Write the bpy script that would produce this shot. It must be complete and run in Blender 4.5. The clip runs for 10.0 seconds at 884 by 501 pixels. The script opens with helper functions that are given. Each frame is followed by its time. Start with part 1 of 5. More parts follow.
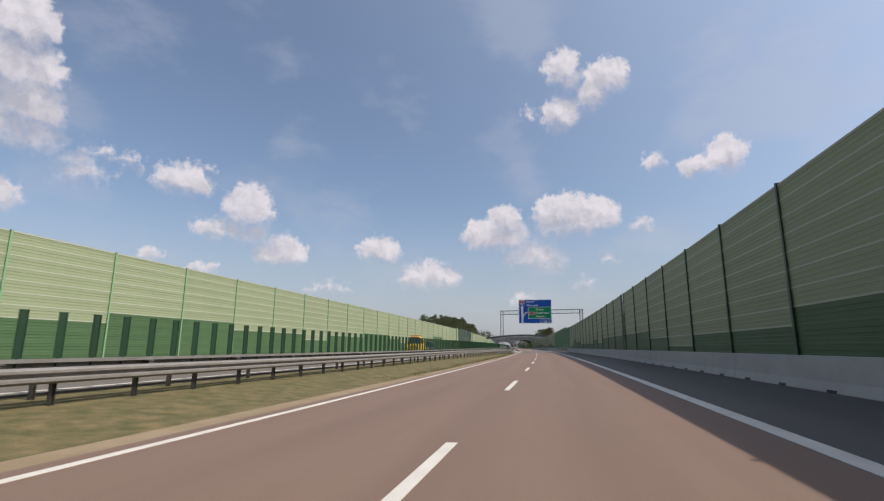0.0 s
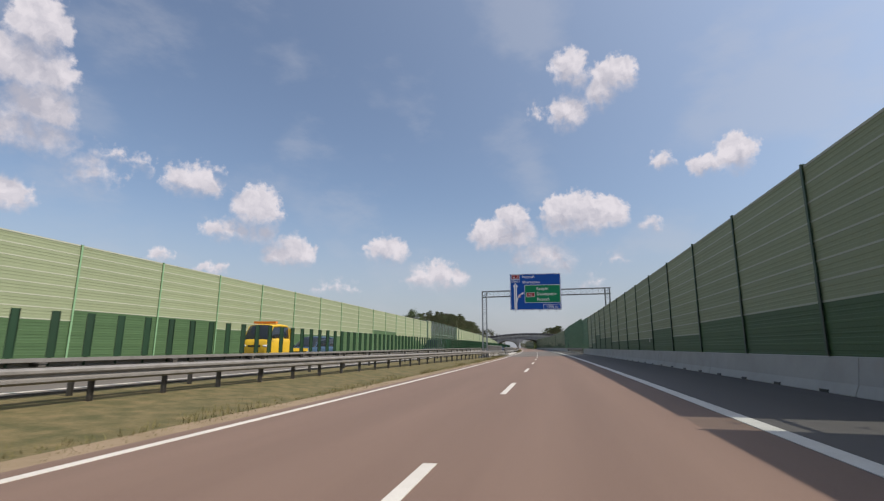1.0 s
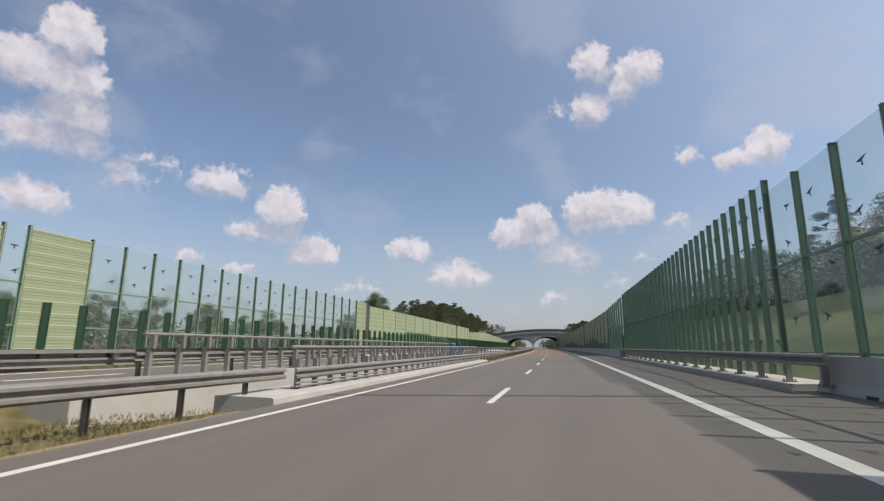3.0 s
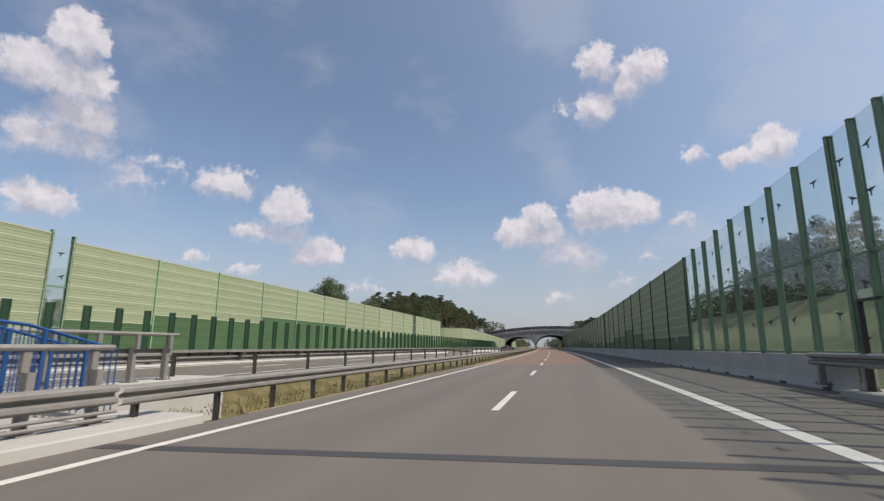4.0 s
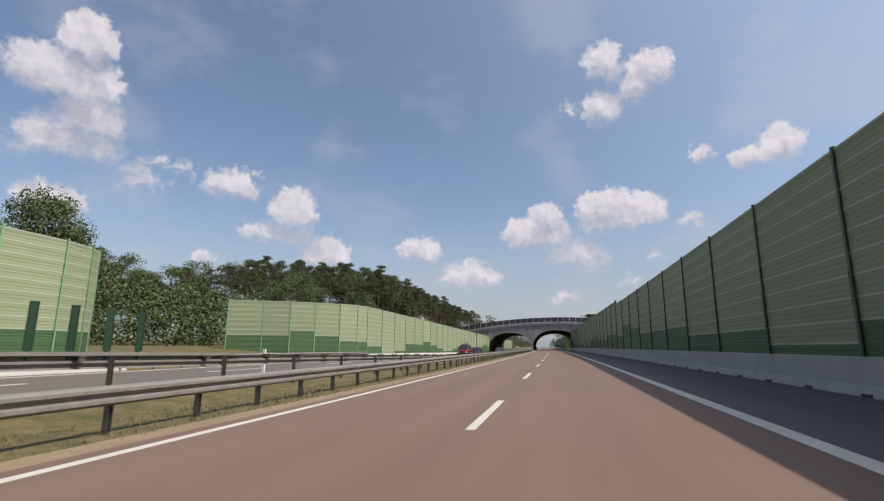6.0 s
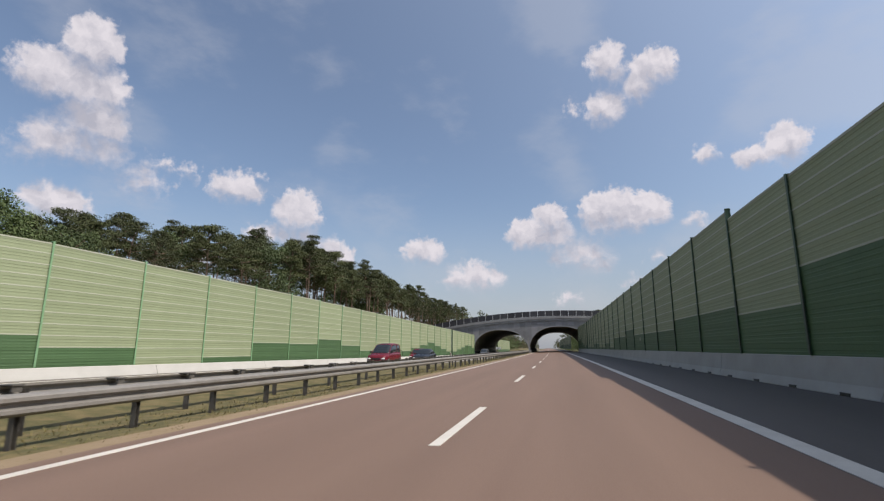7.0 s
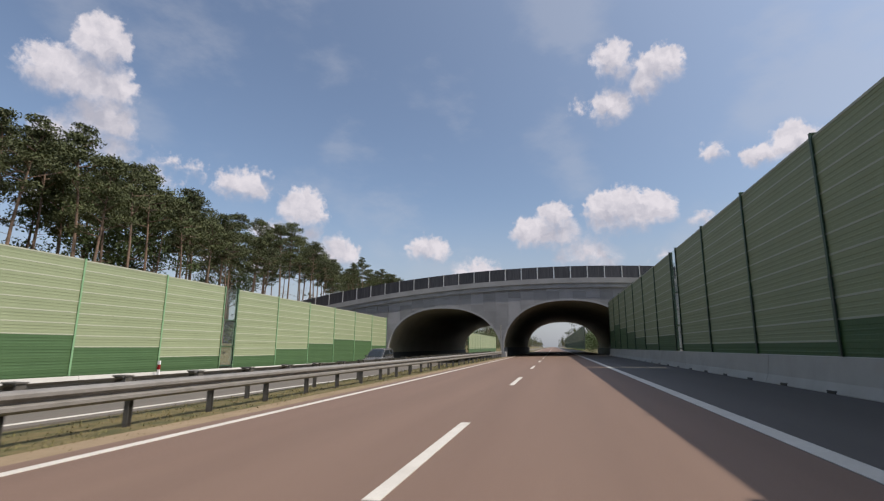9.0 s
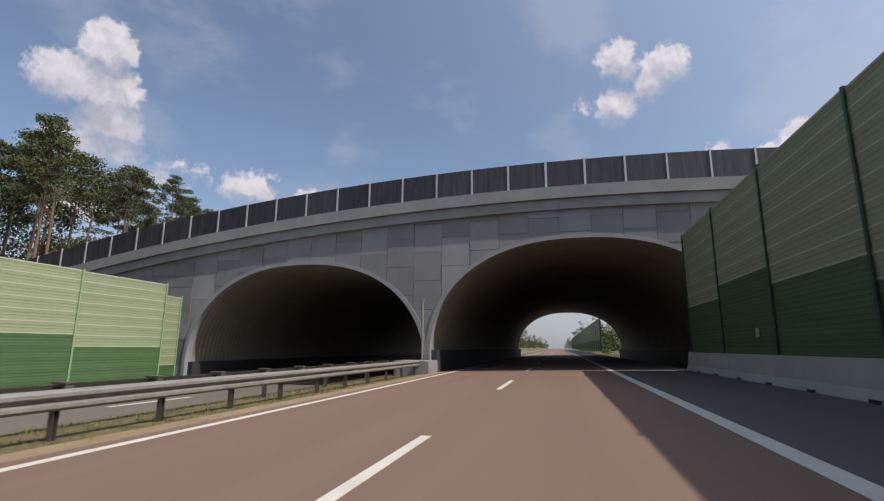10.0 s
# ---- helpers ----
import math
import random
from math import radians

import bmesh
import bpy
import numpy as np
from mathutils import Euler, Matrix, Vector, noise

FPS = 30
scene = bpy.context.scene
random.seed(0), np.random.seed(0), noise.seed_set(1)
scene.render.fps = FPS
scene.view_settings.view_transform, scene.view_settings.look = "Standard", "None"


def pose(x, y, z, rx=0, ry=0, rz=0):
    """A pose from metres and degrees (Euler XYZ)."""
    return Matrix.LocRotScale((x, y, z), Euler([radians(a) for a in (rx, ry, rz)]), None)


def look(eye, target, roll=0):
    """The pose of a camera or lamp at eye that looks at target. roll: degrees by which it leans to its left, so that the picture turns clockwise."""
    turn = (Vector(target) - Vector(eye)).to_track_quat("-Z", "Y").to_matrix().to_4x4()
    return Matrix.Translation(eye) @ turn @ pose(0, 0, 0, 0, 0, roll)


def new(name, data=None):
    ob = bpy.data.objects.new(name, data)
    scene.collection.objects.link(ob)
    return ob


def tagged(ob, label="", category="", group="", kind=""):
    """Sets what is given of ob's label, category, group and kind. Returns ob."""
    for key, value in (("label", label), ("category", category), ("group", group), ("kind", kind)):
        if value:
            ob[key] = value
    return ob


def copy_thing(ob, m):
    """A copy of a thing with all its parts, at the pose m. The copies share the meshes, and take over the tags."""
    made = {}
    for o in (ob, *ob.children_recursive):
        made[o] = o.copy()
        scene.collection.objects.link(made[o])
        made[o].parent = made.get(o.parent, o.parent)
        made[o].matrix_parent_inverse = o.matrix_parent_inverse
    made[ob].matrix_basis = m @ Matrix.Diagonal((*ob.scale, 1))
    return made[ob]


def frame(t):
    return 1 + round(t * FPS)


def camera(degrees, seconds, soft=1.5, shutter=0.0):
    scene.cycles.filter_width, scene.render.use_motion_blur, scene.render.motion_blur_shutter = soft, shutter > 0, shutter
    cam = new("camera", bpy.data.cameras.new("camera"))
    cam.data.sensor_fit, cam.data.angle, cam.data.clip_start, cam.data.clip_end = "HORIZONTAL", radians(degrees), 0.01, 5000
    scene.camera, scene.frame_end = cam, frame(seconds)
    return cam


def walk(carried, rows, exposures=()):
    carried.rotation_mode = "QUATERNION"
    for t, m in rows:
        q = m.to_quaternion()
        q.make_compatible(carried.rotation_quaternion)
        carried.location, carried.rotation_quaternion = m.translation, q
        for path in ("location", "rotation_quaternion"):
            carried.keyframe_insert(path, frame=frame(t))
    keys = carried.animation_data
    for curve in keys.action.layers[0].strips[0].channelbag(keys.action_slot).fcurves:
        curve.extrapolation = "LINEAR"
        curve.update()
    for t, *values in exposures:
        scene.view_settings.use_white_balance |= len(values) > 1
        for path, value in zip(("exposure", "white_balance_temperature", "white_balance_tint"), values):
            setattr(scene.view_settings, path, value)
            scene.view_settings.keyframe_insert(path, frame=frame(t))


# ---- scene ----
# The road's centre line (between the two lanes): heading in degrees over hundreds of metres.
STEP = 0.5
S_MIN, S_MAX = -140.0, 1700.0
_S = np.arange(S_MIN, S_MAX + STEP, STEP)
_u = np.clip(_S, -140.0, 470.0) / 100.0
_H = np.radians(2.621 * _u - 0.375 * _u ** 2 + 0.0183 * _u ** 3)
_X = np.cumsum(-np.sin(_H)) * STEP
_Y = np.cumsum(np.cos(_H)) * STEP
_X -= np.interp(0.0, _S, _X)
_Y -= np.interp(0.0, _S, _Y)
BANK = 0.025


def heading(s):
    return float(np.interp(s, _S, _H))


def W(s, lat, z):
    """World place from metres along the road, metres to the right of the lane line, and height."""
    h = heading(s)
    return Vector((float(np.interp(s, _S, _X)) + lat * math.cos(h), float(np.interp(s, _S, _Y)) + lat * math.sin(h), z))


def at(s, lat, z, turn=0.0):
    """Pose on the road: local x to the right, y ahead."""
    return Matrix.Translation(W(s, lat, z)) @ Matrix.Rotation(heading(s) + radians(turn), 4, "Z")


# ---- camera ----
cam = camera(84.5, 10.0, soft=1.25, shutter=0.03)
EYE = 1.20
ROWS = [  # seconds, along, lateral, yaw against the road, pitch, roll
    (0.0, 0.37, 1.30, 12.70, 11.20, -0.31),
    (0.5, 18.95, 1.30, 12.70, 11.20, -0.31),
    (1.0, 37.53, 1.30, 12.70, 11.20, -0.31),
    (1.5, 56.11, 1.60, 13.00, 11.24, 0.02),
    (2.0, 74.69, 1.69, 13.34, 11.12, -0.17),
    (2.5, 93.27, 1.72, 13.45, 11.15, -0.30),
    (3.2, 119.28, 1.50, 13.78, 11.11, -0.42),
    (4.0, 149.01, 1.29, 13.66, 11.12, -0.31),
    (4.5, 167.59, 0.97, 13.31, 10.87, -0.61),
    (5.0, 186.17, 1.02, 13.25, 10.85, -0.09),
    (5.5, 204.75, 1.25, 13.35, 11.15, -0.39),
    (6.2, 230.76, 1.35, 13.33, 11.12, -0.31),
    (7.0, 260.49, 1.57, 13.40, 11.27, -0.23),
    (7.5, 279.07, 1.33, 13.25, 11.02, -0.63),
    (8.0, 297.65, 1.43, 13.30, 11.15, -0.32),
    (8.5, 316.23, 1.51, 13.41, 11.14, -0.48),
    (9.0, 334.81, 1.48, 13.28, 11.06, -0.54),
    (9.5, 353.39, 1.83, 13.53, 11.27, -0.10),
    (10.0, 371.97, 1.88, 13.72, 11.26, -0.30),
]
walk(cam, [(t, Matrix.Translation(W(s, lat, EYE)) @ pose(0, 0, 0, 90 + pitch, roll, yaw + math.degrees(heading(s)))) for t, s, lat, yaw, pitch, roll in ROWS], exposures=[(0.0, -0.04, 6450, 11.0), (10.0, -0.04, 6450, 11.0)])

# ---- light ----
SUN_EL, SUN_AZ = 52.0, 97.0
sun_to = Vector((math.sin(radians(SUN_AZ)) * math.cos(radians(SUN_EL)), math.cos(radians(SUN_AZ)) * math.cos(radians(SUN_EL)), math.sin(radians(SUN_EL))))
sun = new("sun", bpy.data.lights.new("sun", "SUN"))
sun.data.energy, sun.data.angle, sun.data.color = 5.0, radians(0.53), (1.0, 0.92, 0.81)
sun.matrix_world = look(sun_to * 500, (0, 0, 0))


class Nodes:
    """Short-hand for a node tree."""

    def __init__(self, tree):
        self.t = tree
        tree.nodes.clear()

    def add(self, kind, props=None, **inputs):
        n = self.t.nodes.new(kind)
        for k, v in (props or {}).items():
            setattr(n, k, v)
        for k, v in inputs.items():
            k = int(k[1:]) if k[0] == "i" and k[1:].isdigit() else k.replace("_", " ")
            if isinstance(v, bpy.types.NodeSocket):
                self.t.links.new(v, n.inputs[k])
            else:
                n.inputs[k].default_value = v
        return n

    def math(self, op, a, b=0.0, c=0.0, clamp=False):
        return self.add("ShaderNodeMath", {"operation": op, "use_clamp": clamp}, i0=a, i1=b, i2=c).outputs[0]

    def mix(self, fac, a, b):
        n = self.add("ShaderNodeMix", {"data_type": "RGBA"}, i0=fac, i6=a, i7=b)
        return n.outputs[2]

    def ramp(self, fac, stops):
        n = self.add("ShaderNodeValToRGB", None, Fac=fac)
        el = n.color_ramp.elements
        while len(el) < len(stops):
            el.new(0.5)
        for e, (p, c) in zip(el, stops):
            e.position, e.color = p, (*c, 1) if len(c) == 3 else c
        return n.outputs[0]

    def noise(self, vec, scale, detail=4.0, rough=0.55, dims="3D"):
        return self.add("ShaderNodeTexNoise", {"noise_dimensions": dims}, Vector=vec, Scale=scale, Detail=detail, Roughness=rough).outputs["Fac"]


def build_world():
    world = bpy.data.worlds.new("sky")
    scene.world = world
    world.use_nodes = True
    n = Nodes(world.node_tree)
    sky = n.add("ShaderNodeTexSky", {"sky_type": "NISHITA", "sun_disc": False, "sun_elevation": radians(SUN_EL), "sun_rotation": radians(SUN_AZ), "air_density": 1.0, "dust_density": 1.6, "ozone_density": 1.3})
    way = n.add("ShaderNodeTexCoord").outputs["Generated"]
    sep = n.add("ShaderNodeSeparateXYZ", None, Vector=way)
    x, y, z = sep.outputs
    az = n.math("MULTIPLY", n.math("ARCTAN2", x, y), 57.2958)
    el = n.math("MULTIPLY", n.math("ARCSINE", z), 57.2958)
    uv0 = n.add("ShaderNodeCombineXYZ", None, X=az, Y=el).outputs[0]
    # billowing edges: the place is shifted by noise before the puffs are laid
    wob = n.add("ShaderNodeTexNoise", {"noise_dimensions": "2D"}, Vector=uv0, Scale=0.62, Detail=4.0, Roughness=0.55).outputs["Color"]
    shift = n.add("ShaderNodeVectorMath", {"operation": "MULTIPLY_ADD"}, i0=wob, i1=(1.9, 1.7, 0), i2=(-0.95, -0.85, 0)).outputs[0]
    uv = n.add("ShaderNodeVectorMath", {"operation": "ADD"}, i0=uv0, i1=shift).outputs[0]
    dens = low = None
    rnd = random.Random(11)
    for a, e, w, h, thick in CLOUDS_WEST + CLOUDS_EAST + WISPS:
        count = max(2, int(round(w / h * 1.7)))
        for i in range(count):
            f = (i + 0.5) / count
            dome = math.sin(math.pi * (0.12 + 0.76 * f))
            r = h * (0.68 + 0.2 * rnd.random()) * (0.62 + 0.38 * dome)
            pa = a - w / 2 + r * 0.6 + max(0.0, w - 1.2 * r) * f
            pe = e - h * 0.5 + r * 0.72 + rnd.random() * max(0.0, h - 1.4 * r) * dome
            d = n.add("ShaderNodeVectorMath", {"operation": "DISTANCE"}, i0=uv, i1=(pa, pe, 0)).outputs["Value"]
            peak = 0.08 + 0.92 * thick ** 2.2
            v = n.math("MULTIPLY_ADD", d, -peak / r, peak)
            dens = v if dens is None else n.math("SMOOTH_MAX", dens, v, 0.14)
        # greyer, softer undersides: a flat ellipse along the foot of each cloud
        q = n.add("ShaderNodeVectorMath", {"operation": "MULTIPLY_ADD"}, i0=uv, i1=(0.9 / w, 1.0 / h, 0), i2=(-a * 0.9 / w, -(e - h * 0.62) / h, 0)).outputs[0]
        b = n.math("MULTIPLY_ADD", n.add("ShaderNodeVectorMath", {"operation": "LENGTH"}, i0=q).outputs["Value"], -1.2, 1.0)
        low = b if low is None else n.math("MAXIMUM", low, b)
    low = n.math("MAXIMUM", low, 0.0)
    fine = n.noise(uv0, 1.25, 6.0, 0.55, "2D")
    body = n.math("MULTIPLY_ADD", fine, 0.46, n.math("ADD", dens, -0.25))
    mask = n.add("ShaderNodeMapRange", {"interpolation_type": "SMOOTHSTEP"}, Value=body, From_Min=-0.04, From_Max=n.math("MULTIPLY_ADD", low, 0.8, 0.24)).outputs[0]
    # relief: the billows are brighter towards the sun
    lit = n.add("ShaderNodeVectorMath", {"operation": "ADD"}, i0=uv, i1=(0.5, 0.55, 0)).outputs[0]
    relief = n.math("SUBTRACT", n.noise(uv, 0.55, 5.0, 0.55, "2D"), n.noise(lit, 0.55, 5.0, 0.55, "2D"))
    shade = n.math("ADD", n.math("MULTIPLY", low, 0.95), n.math("MULTIPLY_ADD", relief, -1.3, 0.16), clamp=True)
    white = n.mix(shade, (6.1, 5.75, 6.0, 1), (3.7, 3.65, 4.15, 1))
    # thin high veils, broken and slanting
    slant = n.add("ShaderNodeMapping", None, Vector=uv0, Rotation=(0, 0, radians(-38)), Scale=(0.05, 0.11, 1)).outputs[0]
    veil = n.math("MULTIPLY", n.noise(slant, 1.0, 6.0, 0.62, "2D"), n.noise(uv0, 0.07, 3.0, 0.5, "2D"))
    veil = n.add("ShaderNodeMapRange", {"interpolation_type": "SMOOTHSTEP"}, Value=veil, From_Min=0.22, From_Max=0.42, To_Min=0.06, To_Max=0.3).outputs[0]
    haze = n.add("ShaderNodeMapRange", {"interpolation_type": "SMOOTHERSTEP"}, Value=el, From_Min=19.0, From_Max=0.0, To_Max=0.6).outputs[0]
    # wide pale aureole round the sun
    near = n.add("ShaderNodeVectorMath", {"operation": "DOT_PRODUCT"}, i0=way, i1=tuple(sun_to)).outputs["Value"]
    near = n.math("POWER", n.math("MAXIMUM", near, 0.0), 1.7)
    glow = n.add("ShaderNodeVectorMath", {"operation": "SCALE"}, i0=(2.9, 3.15, 3.3), Scale=near).outputs[0]
    c = n.add("ShaderNodeVectorMath", {"operation": "ADD"}, i0=sky.outputs[0], i1=glow).outputs[0]
    c = n.mix(haze, c, (3.3, 3.5, 4.05, 1))
    c = n.mix(veil, c, (4.3, 4.4, 4.8, 1))
    c = n.mix(n.math("MULTIPLY", mask, 0.96), c, white)
    bg = n.add("ShaderNodeBackground", None, Color=c, Strength=0.132)
    n.add("ShaderNodeOutputWorld", None, Surface=bg.outputs[0])


# azimuth, elevation, width, height in degrees, thickness
CLOUDS_WEST = [
    (-56.6, 27.7, 3.3, 3.5, 1),
    (-57.5, 24.3, 9.5, 4.1, 0.95),
    (-60.8, 23.9, 3.4, 3.2, 0.7),
    (-55.5, 21.3, 6.5, 3.5, 1),
    (-56.7, 18.9, 9.2, 3.8, 0.85),
    (-60.2, 17.4, 3.0, 2.9, 0.5),
    (-51.1, 16.1, 4.5, 3.4, 0.55),
    (-49.0, 18.2, 1.9, 1.1, 0.5),
    (-46.8, 17.7, 1.3, 1.5, 0.4),
    (-57.6, 12.9, 5.5, 2.8, 0.9),
    (-41.8, 16.8, 6.3, 2.7, 0.75),
    (-39.1, 18.2, 1.2, 1.0, 0.3),
    (-35.2, 14.7, 5.2, 3.5, 0.9),
    (-36.7, 12.3, 8.4, 2.6, 0.8),
    (-31.6, 10.1, 6.6, 2.9, 0.85),
    (-44.3, 8.9, 2.4, 1.4, 0.6),
    (-39.3, 8.0, 3.4, 1.3, 0.6),
    (-20.2, 10.9, 5.4, 2.5, 0.75),
    (-14.1, 7.8, 7.9, 2.9, 0.65),
]
CLOUDS_EAST = [
    (-5.1, 14.8, 3.6, 2.8, 1),
    (-6.4, 12.9, 8.0, 3.4, 0.95),
    (-26.0, 6.4, 5.8, 1.4, 0.35),
    (3.2, 14.6, 10.2, 3.9, 1),
    (1.4, 15.5, 5.6, 2.3, 1),
    (-2.2, 10.4, 8.2, 3.1, 0.7),
    (-0.1, 9.1, 4.4, 1.9, 0.65),
    (10.2, 13.1, 2.3, 1.5, 0.6),
    (2.3, 30.6, 3.7, 2.8, 0.85),
    (3.2, 29.5, 2.6, 2.2, 0.7),
    (7.2, 29.4, 5.1, 3.2, 1),
    (5.8, 27.8, 3.5, 2.9, 0.9),
    (2.0, 26.3, 4.6, 3.5, 0.9),
    (11.7, 19.7, 3.1, 1.6, 0.65),
    (15.9, 18.7, 3.7, 1.8, 0.8),
    (18.9, 19.2, 2.9, 2.9, 0.95),
    (6.5, 9.7, 2.6, 1.6, 0.4),
]
WISPS = [
    (3.5, 6.9, 2.7, 1.7, 0.35),
    (-3.3, 5.1, 3.8, 1.7, 0.4),
    (-2.3, 26.2, 0.8, 1.3, 0.3),
]
build_world()

# ---- materials ----


def material(name, colour, rough=0.7, metal=0.0, second=None, scale=2.0, fine=40.0, amount=0.5, bump=0.15, spec=0.5, streak=None, random_tint=0.0):
    """A surface with a coarse stain, a fine grain and a relief; second is the stain's colour."""
    m = bpy.data.materials.new(name)
    m.use_nodes = True
    n = Nodes(m.node_tree)
    place = n.add("ShaderNodeTexCoord").outputs["Object"]
    if streak:
        place = n.add("ShaderNodeMapping", None, Vector=place, Scale=streak).outputs[0]
    coarse = n.noise(place, scale, 5.0, 0.6)
    grain = n.noise(place, fine, 3.0, 0.6)
    second = second or tuple(c * 0.72 for c in colour)
    f = n.add("ShaderNodeMapRange", None, Value=coarse, From_Min=0.35, From_Max=0.7, To_Max=amount).outputs[0]
    c = n.mix(f, (*colour, 1), (*second, 1))
    c = n.mix(n.add("ShaderNodeMapRange", None, Value=grain, From_Min=0.3, From_Max=0.75, To_Max=0.28).outputs[0], c, (*[q * 0.55 for q in colour], 1))
    if random_tint:
        r = n.add("ShaderNodeObjectInfo").outputs["Random"]
        v = n.add("ShaderNodeMapRange", None, Value=r, To_Min=1 - random_tint, To_Max=1 + random_tint).outputs[0]
        c = n.add("ShaderNodeHueSaturation", None, Value=v, Color=c).outputs[0]
    rr = n.math("MULTIPLY_ADD", grain, 0.2, rough - 0.1, clamp=True)
    bn = n.add("ShaderNodeBump", None, Strength=bump, Distance=0.01, Height=n.math("ADD", grain, coarse))
    b = n.add("ShaderNodeBsdfPrincipled", None, Base_Color=c, Roughness=rr, Metallic=metal, Normal=bn.outputs[0])
    b.inputs["Specular IOR Level"].default_value = spec
    n.add("ShaderNodeOutputMaterial", None, Surface=b.outputs[0])
    return m


def glass_material(name, tint, rough=0.03, keep=0.86):
    m = bpy.data.materials.new(name)
    m.use_nodes = True
    n = Nodes(m.node_tree)
    clear = n.add("ShaderNodeBsdfTransparent", None, Color=(*tint, 1))
    gloss = n.add("ShaderNodeBsdfGlossy", None, Color=(1, 1, 1, 1), Roughness=rough)
    dust = n.add("ShaderNodeBsdfDiffuse", None, Color=(0.55, 0.6, 0.58, 1))
    spots = n.noise(n.add("ShaderNodeTexCoord").outputs["Object"], 1.3, 5.0, 0.7)
    a = n.add("ShaderNodeMixShader", None, Fac=n.math("MULTIPLY", spots, (1 - keep) * 1.6), i1=clear.outputs[0], i2=dust.outputs[0])
    b = n.add("ShaderNodeMixShader", None, Fac=0.07, i1=a.outputs[0], i2=gloss.outputs[0])
    n.add("ShaderNodeOutputMaterial", None, Surface=b.outputs[0])
    return m


def road_material(name, colour, patch):
    """Asphalt along the road: object x is across and y along, so wear follows the wheels."""
    m = bpy.data.materials.new(name)
    m.use_nodes = True
    n = Nodes(m.node_tree)
    uvn = n.add("ShaderNodeUVMap", {"uv_map": "road"}).outputs[0]
    sep = n.add("ShaderNodeSeparateXYZ", None, Vector=uvn)
    lane = n.math("ABSOLUTE", n.math("SUBTRACT", n.math("MODULO", n.math("ADD", sep.outputs[0], 40.0), 1.95), 0.98))
    wheel = n.add("ShaderNodeMapRange", {"interpolation_type": "SMOOTHSTEP"}, Value=lane, From_Min=0.75, From_Max=0.1, To_Max=0.35).outputs[0]
    longv = n.add("ShaderNodeMapping", None, Vector=uvn, Scale=(1.0, 0.06, 1)).outputs[0]
    streaks = n.noise(longv, 1.3, 5.0, 0.6)
    blot = n.noise(uvn, 0.13, 4.0, 0.6)
    grit = n.noise(uvn, 70.0, 2.0, 0.7)
    c = n.mix(n.add("ShaderNodeMapRange", None, Value=streaks, From_Min=0.3, From_Max=0.72).outputs[0], (*colour, 1), (*patch, 1))
    c = n.mix(n.math("MULTIPLY", wheel, blot), c, (*[q * 0.72 for q in colour], 1))
    c = n.mix(n.add("ShaderNodeMapRange", None, Value=grit, From_Min=0.42, From_Max=0.75, To_Max=0.4).outputs[0], c, (*[q * 0.5 for q in colour], 1))
    rough = n.math("MULTIPLY_ADD", grit, 0.2, 0.62)
    bn = n.add("ShaderNodeBump", None, Strength=0.35, Distance=0.006, Height=grit)
    b = n.add("ShaderNodeBsdfPrincipled", None, Base_Color=c, Roughness=rough, Normal=bn.outputs[0])
    b.inputs["Specular IOR Level"].default_value = 0.35
    n.add("ShaderNodeOutputMaterial", None, Surface=b.outputs[0])
    return m


